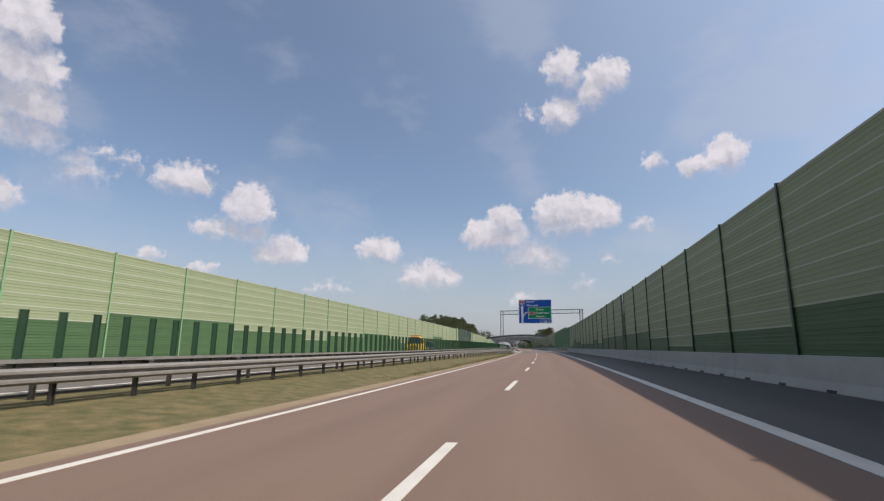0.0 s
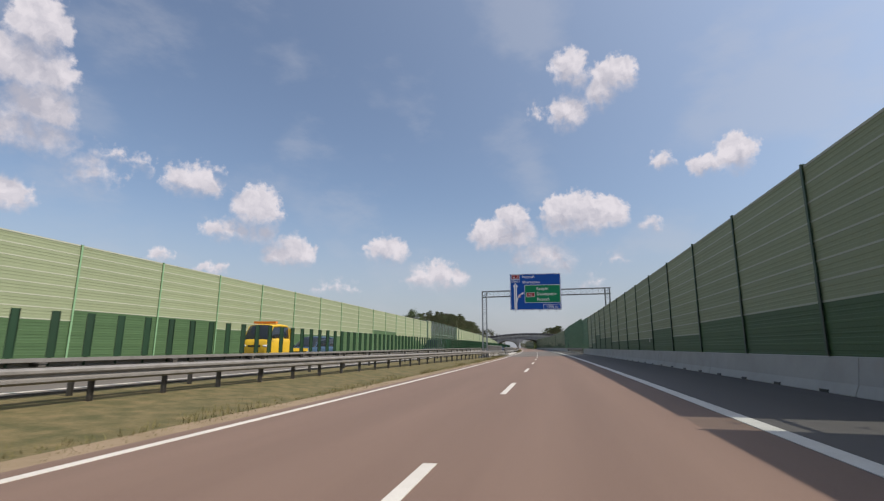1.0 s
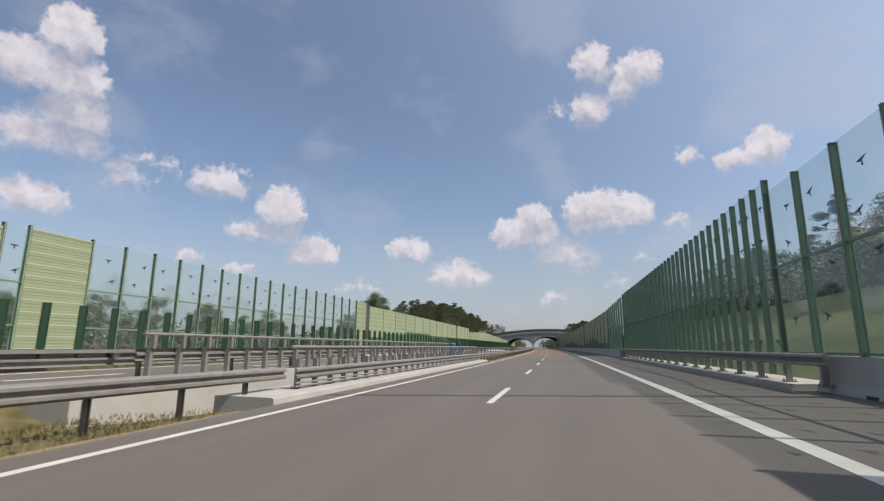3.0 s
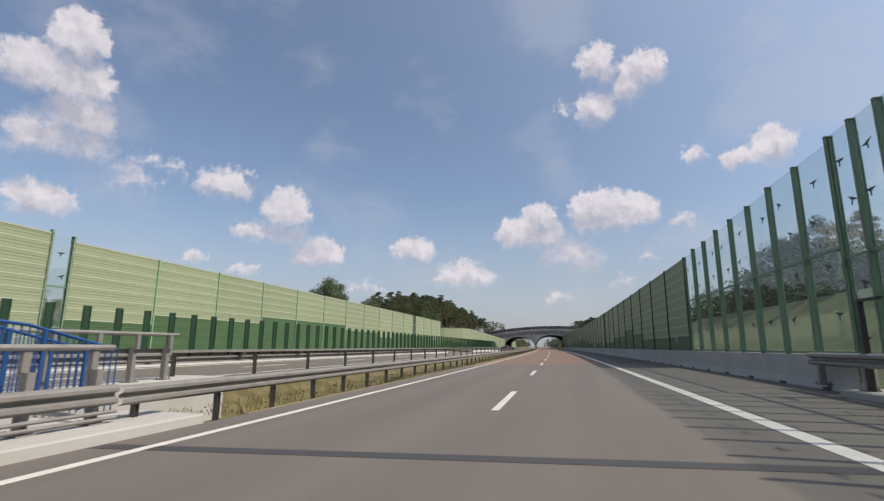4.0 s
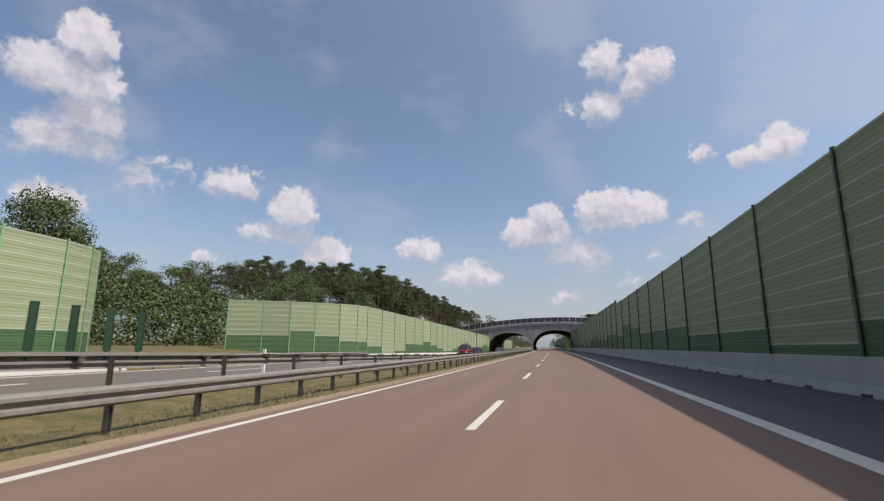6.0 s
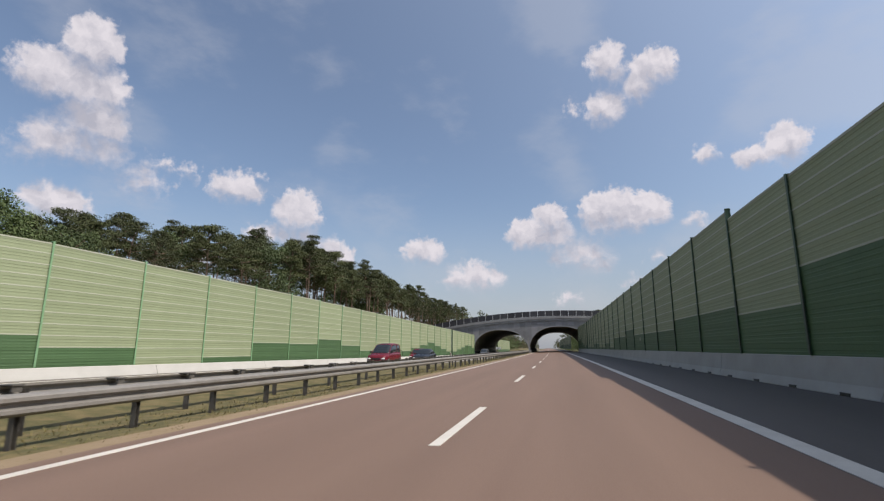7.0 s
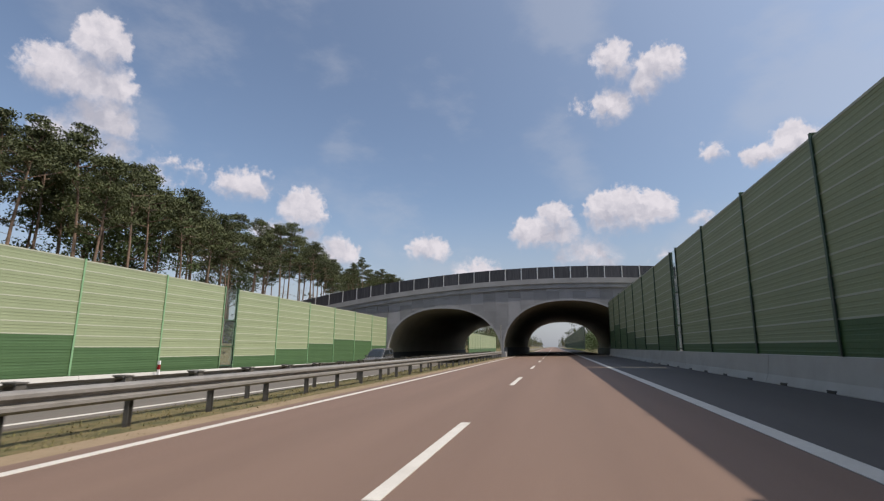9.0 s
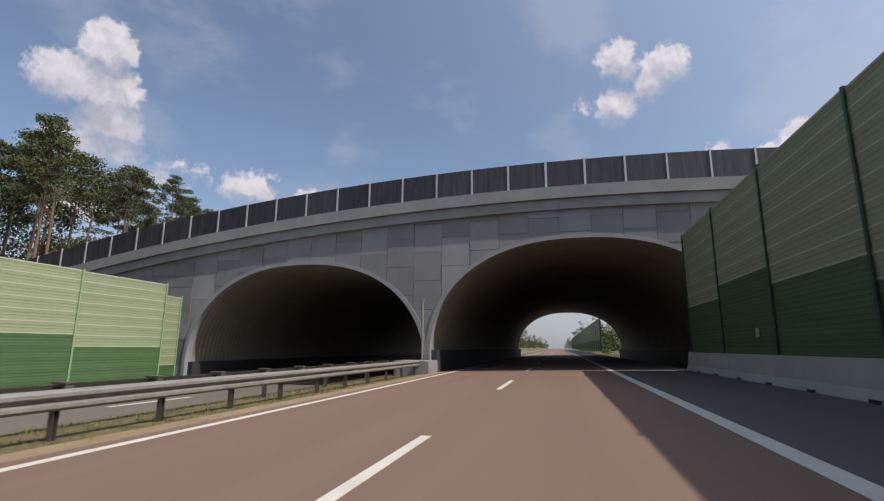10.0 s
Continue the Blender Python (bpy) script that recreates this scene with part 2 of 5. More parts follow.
M = dict(
    road=road_material("worn_brownish_asphalt", (0.166, 0.108, 0.0802), (0.193, 0.128, 0.0954)),
    deck=road_material("grey_bridge_asphalt", (0.123, 0.107, 0.09), (0.145, 0.127, 0.107)),
    shoulder=road_material("dark_shoulder_asphalt", (0.086, 0.077, 0.071), (0.103, 0.092, 0.084)),
    paint=material("road_paint", (0.604, 0.572, 0.515), 0.6, second=(0.449, 0.416, 0.368), scale=1.5, amount=0.6),
    concrete=material("barrier_concrete", (0.4, 0.385, 0.35), 0.8, second=(0.31, 0.292, 0.26), scale=0.9, fine=60, amount=0.7, random_tint=0.06),
    pale_concrete=material("pale_concrete", (0.45, 0.436, 0.405), 0.8, second=(0.36, 0.347, 0.315), scale=0.8, fine=50, amount=0.6),
    grey_concrete=material("portal_concrete", (0.228, 0.228, 0.236), 0.85, second=(0.182, 0.182, 0.19), scale=0.6, fine=40, amount=0.8, random_tint=0.2),
    bright_zinc=material("bright_zinc", (0.48, 0.48, 0.47), 0.5, 0.2, second=(0.38, 0.38, 0.37), scale=3),
    fascia=material("fascia_concrete", (0.255, 0.255, 0.258), 0.8, second=(0.175, 0.175, 0.18), scale=0.7, fine=40, amount=0.7),
    lining=material("steel_lining", (0.244, 0.218, 0.153), 0.6, second=(0.157, 0.143, 0.0919), scale=0.5, fine=20, amount=0.8),
    light_panel=material("pale_green_panel", (0.257, 0.295, 0.169), 0.65, second=(0.227, 0.264, 0.148), scale=0.7, fine=25, amount=0.6, random_tint=0.05),
    strip=material("panel_joint_strip", (0.391, 0.404, 0.306), 0.6, second=(0.34, 0.353, 0.264), scale=1.0, fine=25),
    dark_panel=material("deep_green_panel", (0.0595, 0.117, 0.0442), 0.6, second=(0.0493, 0.1, 0.0365), scale=0.9, fine=25, amount=0.7, random_tint=0.08),
    dark_strip=material("deep_green_strip", (0.0697, 0.133, 0.051), 0.6),
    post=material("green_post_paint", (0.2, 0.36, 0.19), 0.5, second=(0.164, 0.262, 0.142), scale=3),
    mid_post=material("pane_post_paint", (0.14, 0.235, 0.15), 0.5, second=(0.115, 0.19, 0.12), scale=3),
    # darker green: posts of the right walls' panel bays and most narrow pane gaps
    dark_post=material("dark_green_post", (0.038, 0.082, 0.042), 0.5, second=(0.03, 0.064, 0.035), scale=3),
    blade=material("antiglare_green", (0.007, 0.04, 0.014), 0.5, second=(0.005, 0.03, 0.01), scale=3, random_tint=0.15),
    zinc=material("galvanised_steel", (0.25, 0.237, 0.218), 0.6, 0.2, second=(0.175, 0.163, 0.146), scale=3, fine=30, amount=0.8),
    zinc_dark=material("weathered_zinc", (0.12, 0.112, 0.1), 0.65, 0.2, second=(0.08, 0.07, 0.06), scale=4, fine=30, amount=0.8),
    gantry_steel=material("gantry_steel", (0.25, 0.27, 0.29), 0.5, 0.4, second=(0.16, 0.175, 0.19), scale=3, fine=30, amount=0.8),
    pane=glass_material("noise_pane", (0.9, 0.935, 0.925), keep=0.94),
    decal=material("dark_decal", (0.02, 0.025, 0.03), 0.6),
    tinted=material("parapet_panel", (0.017, 0.018, 0.023), 0.45, second=(0.06, 0.055, 0.06), scale=1.5, fine=14, amount=0.9, streak=(5, 5, 0.35), random_tint=0.2),
    grass=material("dry_verge_grass", (0.064, 0.062, 0.017), 0.95, second=(0.175, 0.13, 0.056), scale=2.0, fine=20, amount=1.0, bump=1.0),
    meadow=material("green_meadow", (0.085, 0.105, 0.045), 0.95, second=(0.115, 0.125, 0.06), scale=0.5, fine=6, amount=0.9, bump=0.8),
    blue=material("sign_blue", (0.004, 0.06, 0.29), 0.45, second=(0.004, 0.052, 0.26), scale=1, amount=0.5, bump=0.02, spec=0.2),
    green=material("sign_green", (0.003, 0.16, 0.07), 0.45, second=(0.003, 0.145, 0.062), scale=1, amount=0.5, bump=0.02, spec=0.2),
    red=material("sign_red", (0.231, 0.0084, 0.0105), 0.45, bump=0.02, spec=0.2),
    white=material("sign_white", (0.702, 0.702, 0.702), 0.5, second=(0.63, 0.63, 0.63), bump=0.02),
    black=material("black_plastic", (0.02, 0.02, 0.02), 0.5),
    bark=material("pine_bark", (0.192, 0.128, 0.088), 0.95, second=(0.096, 0.072, 0.056), scale=2, fine=14, amount=0.9, bump=0.8),
    needles=material("pine_needles", (0.052, 0.064, 0.019), 0.75, second=(0.072, 0.082, 0.028), scale=0.6, fine=6, amount=0.9, random_tint=0.25),
    leaves=material("oak_leaves", (0.0525, 0.0788, 0.021), 0.7, second=(0.0713, 0.101, 0.0285), scale=0.6, fine=6, amount=0.9, random_tint=0.2),
    black_tar=material("joint_sealant", (0.05, 0.045, 0.04), 0.6),
    bitumen=material("black_coating", (0.03, 0.032, 0.035), 0.7),
    sand=material("sandy_gravel", (0.27, 0.2, 0.125), 0.95, second=(0.2, 0.145, 0.08), scale=1.2, fine=30, amount=0.9, bump=0.8),
    straw=material("dry_grass_blades", (0.185, 0.15, 0.06), 0.9, second=(0.12, 0.12, 0.038), scale=1.5, fine=10, amount=0.9),
    car_glass=material("car_glass", (0.02, 0.025, 0.03), 0.08, bump=0.0),
    car_red=material("red_car_paint", (0.13, 0.008, 0.016), 0.25, bump=0.0),
    car_dark=material("dark_car_paint", (0.0165, 0.0193, 0.0248), 0.25, bump=0.0),
    car_blue=material("blue_car_paint", (0.035, 0.06, 0.1), 0.25, bump=0.0),
    car_grey=material("grey_car_paint", (0.1, 0.1, 0.1), 0.25, bump=0.0),
    car_steel=material("steel_blue_car_paint", (0.036, 0.072, 0.12), 0.3, bump=0.0),
    car_yellow=material("yellow_truck_paint", (0.6, 0.38, 0.02), 0.35, bump=0.0),
    car_orange=material("orange_lamp_plastic", (0.7, 0.2, 0.02), 0.3, bump=0.0),
    blue_rail=material("blue_railing_paint", (0.011, 0.066, 0.22), 0.45),
)

# ---- building helpers ----


def finish(bm, name, mats, smooth=False):
    me = bpy.data.meshes.new(name)
    bm.normal_update()
    bm.to_mesh(me)
    bm.free()
    for m in mats if isinstance(mats, (list, tuple)) else [mats]:
        me.materials.append(m)
    if smooth:
        me.polygons.foreach_set("use_smooth", [True] * len(me.polygons))
    return me


def part(name, bm, mat, parent=None, label="", m=None, smooth=False):
    """One mesh object under a thing or a part."""
    me = bm if isinstance(bm, bpy.types.Mesh) else finish(bm, name, mat, smooth)
    ob = new(name, me)
    if m is not None:
        ob.matrix_basis = m
    if parent is not None:
        ob.parent = parent
    if label:
        tagged(ob, label)
    return ob


def empty(name, m=None, **tags):
    ob = new(name)
    ob.empty_display_size = 0.2
    if m is not None:
        ob.matrix_basis = m
    return tagged(ob, **tags)


def box(bm, x0, x1, y0, y1, z0, z1, mat=0, m=None):
    vs = [bm.verts.new(Vector(c) if m is None else m @ Vector(c)) for c in ((x0, y0, z0), (x1, y0, z0), (x1, y1, z0), (x0, y1, z0), (x0, y0, z1), (x1, y0, z1), (x1, y1, z1), (x0, y1, z1))]
    for q in ((0, 3, 2, 1), (4, 5, 6, 7), (0, 1, 5, 4), (1, 2, 6, 5), (2, 3, 7, 6), (3, 0, 4, 7)):
        f = bm.faces.new([vs[i] for i in q])
        f.material_index = mat


def tube(bm, a, b, r, sides=8, r2=None, mat=0, caps=True):
    a, b = Vector(a), Vector(b)
    d = (b - a).normalized()
    u = d.cross(Vector((0, 0, 1)) if abs(d.z) < 0.9 else Vector((1, 0, 0))).normalized()
    v = d.cross(u)
    r2 = r if r2 is None else r2
    rings = []
    for p, q in ((a, r), (b, r2)):
        rings.append([bm.verts.new(p + (u * math.cos(2 * math.pi * i / sides) + v * math.sin(2 * math.pi * i / sides)) * q) for i in range(sides)])
    for i in range(sides):
        bm.faces.new((rings[0][i], rings[0][(i + 1) % sides], rings[1][(i + 1) % sides], rings[1][i])).material_index = mat
    if caps:
        bm.faces.new(rings[0][::-1]).material_index = mat
        bm.faces.new(rings[1]).material_index = mat


def sweep(name, s0, s1, step, profile, closed=True, uv=False):
    """A profile of (lateral, height), fixed or a function of s, drawn along the road."""
    n = max(1, int(round((s1 - s0) / step)))
    verts, faces, uvs = [], [], []
    for i in range(n + 1):
        s = s0 + (s1 - s0) * i / n
        pr = profile(s) if callable(profile) else profile
        for lat, z in pr:
            verts.append(W(s, lat, z))
            uvs.append((lat, s))
    k = len(pr)
    for i in range(n):
        for j in range(k if closed else k - 1):
            a, b = i * k + j, i * k + (j + 1) % k
            faces.append((a, b, b + k, a + k))
    if closed:
        faces.append(tuple(range(k))[::-1])
        faces.append(tuple(range(n * k, n * k + k)))
    me = bpy.data.meshes.new(name)
    me.from_pydata(verts, [], faces)
    if uv:
        layer = me.uv_layers.new(name="road")
        for loop in me.loops:
            layer.data[loop.index].uv = uvs[loop.vertex_index]
    me.update()
    return me


def swept(name, mat, s0, s1, step, profile, parent=None, label="", closed=True, uv=False):
    me = sweep(name, s0, s1, step, profile, closed, uv)
    me.materials.append(mat)
    ob = new(name, me)
    if parent is not None:
        ob.parent = parent
    if label:
        tagged(ob, label)
    return ob


def lerp(x, *pts):
    return float(np.interp(x, [p[0] for p in pts], [p[1] for p in pts]))


def zr(lat):
    return BANK * lat


def z_left(s):
    """Top of the concrete barrier along the far carriageway."""
    return lerp(s, (205, 0.56), (275, 0.32), (395, -0.6))


def z_opp(s, lat):
    return z_left(s) - 0.47 + 0.006 * (lat + 18.5)


# ---- ground and roads ----
ZG = [(-2500, 6.0), (-400, 5.0), (-120, 2.5), (-60, 1.6), (-34, 1.0), (-23, 0.2), (-20.6, -0.75)]


crest = lambda s: lerp(s, (99, 0.0), (126, 4.6), (207, 4.6), (234, 0.0))
right_bank = lambda s: [(9.2, -0.4), (16.0, -0.6 + crest(s)), (42.0, -0.4 + crest(s) * 1.15), (80.0, 0.5 + crest(s) * 0.4)]


def ground_profile(s):
    d = z_left(s) - 0.4
    left = [(lat, z + (d if lat > -30 else 0)) for lat, z in ZG]
    dip = lerp(s, (118, -0.02), (132, -1.2), (158, -1.2), (168, -0.02))
    mid = [(-19.2, z_opp(s, -19.2) - 0.06), (-9.9, z_opp(s, -9.9) - 0.05), (-7.6, lerp(s, (95, 0.02), (112, zr(-7.6) - 0.1)) + min(0, dip)), (-5.2, zr(-5.2) - 0.02 + min(0, dip * 0.3)), (-4.35, zr(-4.35) - 0.03), (0, -0.1), (8.4, zr(8.4) - 0.14), *right_bank(s), (400, 3.0), (2500, 6.0)]
    return left + mid


ground = swept("ground", M["grass"], -135, 1690, 9.0, ground_profile, closed=False)
tagged(ground, "dry olive-brown grass verge and open ground", "ground", kind="structure")


def slab(name, mat, s0, s1, lat0, lat1, z, label, thick=0.05, step=4.0):
    """A strip of paving with a little thickness, its top at z(s, lat)."""
    lats = [lat0, (lat0 + lat1) / 2, lat1]

    def prof(s):
        return [(q, z(s, q)) for q in lats] + [(q, z(s, q) - thick) for q in reversed(lats)]
    ob = swept(name, M[mat] if isinstance(mat, str) else mat, s0, s1, step, prof, uv=True)
    return tagged(ob, label, "road", kind="structure")


own = lambda s, lat: zr(lat)
opp = lambda s, lat: z_opp(s, lat)
DECK0, DECK1 = 106.4, 183.5
slab("road", "road", -135, DECK0, -4.35, 4.05, own, "brownish worn asphalt carriageway of two lanes")
slab("road_bridge", "deck", DECK0, DECK1, -4.75, 4.05, own, "grey asphalt carriageway over a bridge")
slab("road_far", "road", DECK1, 1690, -4.35, 4.05, own, "brownish worn asphalt carriageway of two lanes")
slab("shoulder", "shoulder", -135, DECK0, 4.05, 7.9, own, "dark asphalt hard shoulder beside a concrete barrier")
slab("shoulder_bridge", "deck", DECK0, DECK1, 4.05, 7.9, own, "grey asphalt hard shoulder over a bridge")
slab("shoulder_far", "shoulder", DECK1, 1690, 4.05, 7.9, own, "dark asphalt hard shoulder beside a concrete barrier")
slab("opposite_road", "deck", -135, 1690, -18.9, -9.95, opp, "grey worn asphalt carriageway for oncoming traffic")


def stripe(name, s0, s1, lat, width, z, label, parent=None, step=4.0):
    def prof(s):
        a, b = lat - width / 2, lat + width / 2
        return [(a, z(s, a) + 0.007), (b, z(s, b) + 0.007), (b, z(s, b) - 0.02), (a, z(s, a) - 0.02)]
    ob = swept(name, M["paint"], s0, s1, step, prof, parent=parent)
    return tagged(ob, label, kind="structure") if parent is None else ob


stripe("edge_line", -135, 900, -3.93, 0.16, own, "solid white edge line on asphalt")
stripe("edge_line", -135, 900, 4.2, 0.27, own, "broad solid white line beside the hard shoulder")
stripe("edge_line", -135, 900, -10.5, 0.2, opp, "solid white edge line of the oncoming lanes")
stripe("edge_line", -135, 900, -17.9, 0.24, opp, "solid white edge line of the oncoming lanes")
PHASE = 2.69
slab("verge", "sand", -60, 121, -5.0, -4.352, lambda s, q: zr(q) - 0.012, "bare sandy verge beside the asphalt")
slab("verge_far", "sand", 158, 400, -4.95, -4.352, lambda s, q: zr(q) - 0.012, "bare sandy verge beside the asphalt")
lane_line = empty("lane_line", label="dashed white lane line on asphalt", category="lane line", kind="structure")
for k in range(-10, 62):
    s = PHASE + 12.0 * k
    stripe("dash", s, s + 4.1, 0.0, 0.15, own, "", parent=lane_line, step=4.1)
far_dashes = empty("lane_line", label="dashed white lane line of the oncoming lanes", category="lane line", kind="structure")
for k in range(-8, 44):
    s = 3.0 + 12.0 * k
    stripe("dash", s, s + 4.1, -14.2, 0.2, opp, "", parent=far_dashes, step=4.1)


# ---- concrete barriers ----
def barrier(name, lat, side, s0, s1, base, height, mat, label, unit=10.0, slots=True):
    """Precast units with a flared foot; side -1 faces left, +1 right. The top lies at base(s) + height."""
    root = empty(name, label=label, category="barrier", kind="structure")
    s = s0
    while s < s1 - 0.5:
        e = min(s + unit, s1)

        def prof(q):
            z = base(q)
            pts = [(0.0, 0.0), (0.0, 0.07), (0.09, 0.3), (0.16, height - 0.02), (0.18, height), (0.46, height), (0.46, 0.0)]
            return [(lat - side * x, z + y - 0.05) for x, y in pts]
        ob = swept("barrier_unit", M[mat], s + 0.012, e - 0.012, 5.0, prof, parent=root)
        if slots:
            for q in np.arange(s + 1.25, e, 2.5):
                bm = bmesh.new()
                box(bm, -0.015, 0.05, -0.19, 0.19, 0.0, 0.1)
                part("drain_slot", bm, M["black"], root, m=at(q, lat, base(q) - 0.03))
        s = e
    return root


R_FACE, R_WALL = 7.6, 7.8
barrier("barrier_right", R_FACE, -1, -60, 126.0, lambda s: zr(7.7), 0.9, "concrete", "grey precast concrete barrier under the noise wall")
barrier("barrier_right", R_FACE, -1, 162.0, 398.0, lambda s: zr(7.7), 0.9, "concrete", "grey precast concrete barrier under the noise wall")
barrier("barrier_left", -19.0, 1, -40, 126.0, lambda s: z_left(s) - 0.47, 0.52, "pale_concrete", "pale concrete barrier along the oncoming lanes", slots=False)
barrier("barrier_left", -19.0, 1, 162.0, 243.4, lambda s: z_left(s) - 0.47, 0.52, "pale_concrete", "pale concrete barrier along the oncoming lanes", slots=False)
barrier("barrier_left", -19.0, 1, 272.7, 398.0, lambda s: z_left(s) - 0.47, 0.52, "pale_concrete", "pale concrete barrier along the oncoming lanes", slots=False)

# ---- noise walls ----
CASSETTE = 0.5
_panels = {}


def panel_mesh(rows, length, dark, face=1):
    """A stack of ribbed cassettes, local y along and the ribbed face towards -x."""
    key = (rows, round(length, 2), dark, face)
    if key in _panels:
        return _panels[key]
    bm = bmesh.new()
    front = []
    for r in range(rows):
        z = r * CASSETTE
        front += [(-0.036, z + 0.004, 1), (-0.036, z + 0.052, 0), (-0.03, z + 0.058, 0), (-0.03, z + 0.155, 0), (-0.022, z + 0.165, 0), (-0.022, z + 0.235, 0), (-0.028, z + 0.25, 0), (-0.028, z + 0.275, 0), (-0.022, z + 0.285, 0), (-0.022, z + 0.36, 0), (-0.03, z + 0.37, 0), (-0.03, z + 0.496, 0)]
    front.append((-0.03, rows * CASSETTE, 0))
    rows_v = [(bm.verts.new((x, 0, z)), bm.verts.new((x, length, z))) for x, z, _ in front]
    for i in range(len(front) - 1):
        a, b = rows_v[i], rows_v[i + 1]
        f = bm.faces.new((a[0], b[0], b[1], a[1]))
        f.material_index = front[i][2]
    top, bot = rows_v[-1], rows_v[0]
    bt = (bm.verts.new((0.08, 0, front[-1][1])), bm.verts.new((0.08, length, front[-1][1])))
    bb = (bm.verts.new((0.08, 0, 0)), bm.verts.new((0.08, length, 0)))
    bm.faces.new((top[0], bt[0], bt[1], top[1]))
    bm.faces.new((bt[0], bb[0], bb[1], bt[1]))
    bm.faces.new((bb[0], bot[0], bot[1], bb[1]))
    for e in (0, 1):
        loop = [v[e] for v in rows_v] + [bt[e], bb[e]]
        bm.faces.new(loop if e else loop[::-1])
    _panels[key] = finish(bm, "panel", [M["dark_panel"], M["dark_strip"]] if dark else [M["light_panel"], M["strip"]])
    return _panels[key]


_posts = {}


def post_mesh(height, mat):
    key = (round(height, 1), mat)
    if key not in _posts:
        bm = bmesh.new()
        h = key[0]
        box(bm, -0.085, -0.072, -0.046, 0.046, 0, h)
        box(bm, 0.072, 0.085, -0.046, 0.046, 0, h)
        box(bm, -0.072, 0.072, -0.005, 0.005, 0, h)
        box(bm, -0.09, 0.09, -0.05, 0.05, h, h + 0.02)
        if mat == "mid_post":
            for x in (-0.089, 0.085):
                box(bm, x, x + 0.004, -0.036, -0.024, 0.05, h - 0.02, 1)
                box(bm, x, x + 0.004, 0.024, 0.036, 0.05, h - 0.02, 1)
                box(bm, x, x + 0.004, -0.01, 0.01, 0.05, h - 0.02, 2)
        else:
            box(bm, -0.094, -0.085, -0.066, -0.036, 0, 1.9, 1)
            box(bm, -0.092, -0.085, -0.036, 0.062, 0, 1.9)
        _posts[key] = finish(bm, "post", [M[mat], M["black"], M["strip"]])
    return _posts[key]


_caps = {}


def cap_mesh(length):
    """A thin folded cap strip along the top of a bay."""
    key = round(length, 2)
    if key not in _caps:
        bm = bmesh.new()
        box(bm, -0.045, 0.09, 0.06, length - 0.06, 0.0, 0.012)
        box(bm, -0.045, -0.036, 0.06, length - 0.06, -0.05, 0.0)
        _caps[key] = finish(bm, "cap", M["strip"])
    return _caps[key]


def noise_bays(root, marks, lat, base, top, dark_rows, face, post="post"):
    """Bays between the marks. face +1: the ribs look to the right, -1: to the left."""
    for i, (s, e) in enumerate(zip(marks[:-1], marks[1:])):
        la, lb = (lat(s), lat(e)) if callable(lat) else (lat, lat)
        a, b = W(s, la, base(s)), W(e, lb, base(e))
        d = b - a
        yaw = math.atan2(-d.x, d.y)
        length = math.hypot(d.x, d.y)
        m = Matrix.Translation(a) @ Matrix.Rotation(yaw, 4, "Z")
        if face > 0:
            m = Matrix.Translation(b) @ Matrix.Rotation(yaw + math.pi, 4, "Z")
            m.translation.z = a.z
        total = math.ceil((top((s + e) / 2) - base((s + e) / 2)) / CASSETTE - 0.02)
        off = top((s + e) / 2) - base((s + e) / 2) - total * CASSETTE
        dk = min(total, dark_rows((s + e) / 2) + (1 if off < -0.25 else 0))
        if dk > 0:
            part("dark_panel", panel_mesh(dk, length, True, face), None, root, m=m @ Matrix.Translation((0, 0, off)))
        if total > dk:
            part("light_panel", panel_mesh(total - dk, length, False, face), None, root, m=m @ Matrix.Translation((0, 0, dk * CASSETTE + off)))
        part("cap", cap_mesh(length), None, root, m=m @ Matrix.Translation((0, 0, total * CASSETTE + off)))
        part("post", post_mesh(top(s) - base(s) + 0.06, post), None, root, m=Matrix.Translation(a) @ Matrix.Rotation(yaw, 4, "Z"))
    e = marks[-1]
    le = lat(e) if callable(lat) else lat
    part("post", post_mesh(top(e) - base(e) + 0.06, post), None, root, m=at(e, le, base(e)))


def decal_mesh():
    """A plain swept dark shape stuck on a pane."""
    bm = bmesh.new()
    for c in (((0, -0.2, 0.03), (0, -0.05, 0.045), (0, 0.0, 0.0), (0, -0.05, -0.02)), ((0, 0.2, 0.06), (0, 0.05, 0.045), (0, 0.0, 0.0), (0, 0.05, -0.02)), ((0, 0.02, 0.09), (0, -0.025, 0.03), (0, -0.015, -0.13), (0, 0.03, -0.13))):
        a = [bm.verts.new((x - 0.002, y, z)) for x, y, z in c]
        b = [bm.verts.new((x + 0.002, y, z)) for x, y, z in c]
        bm.faces.new(a)
        bm.faces.new(b[::-1])
        for i in range(4):
            bm.faces.new((a[i], a[(i + 1) % 4], b[(i + 1) % 4], b[i]))
    return finish(bm, "decal", M["decal"])


DECAL = decal_mesh()
_glass = {}


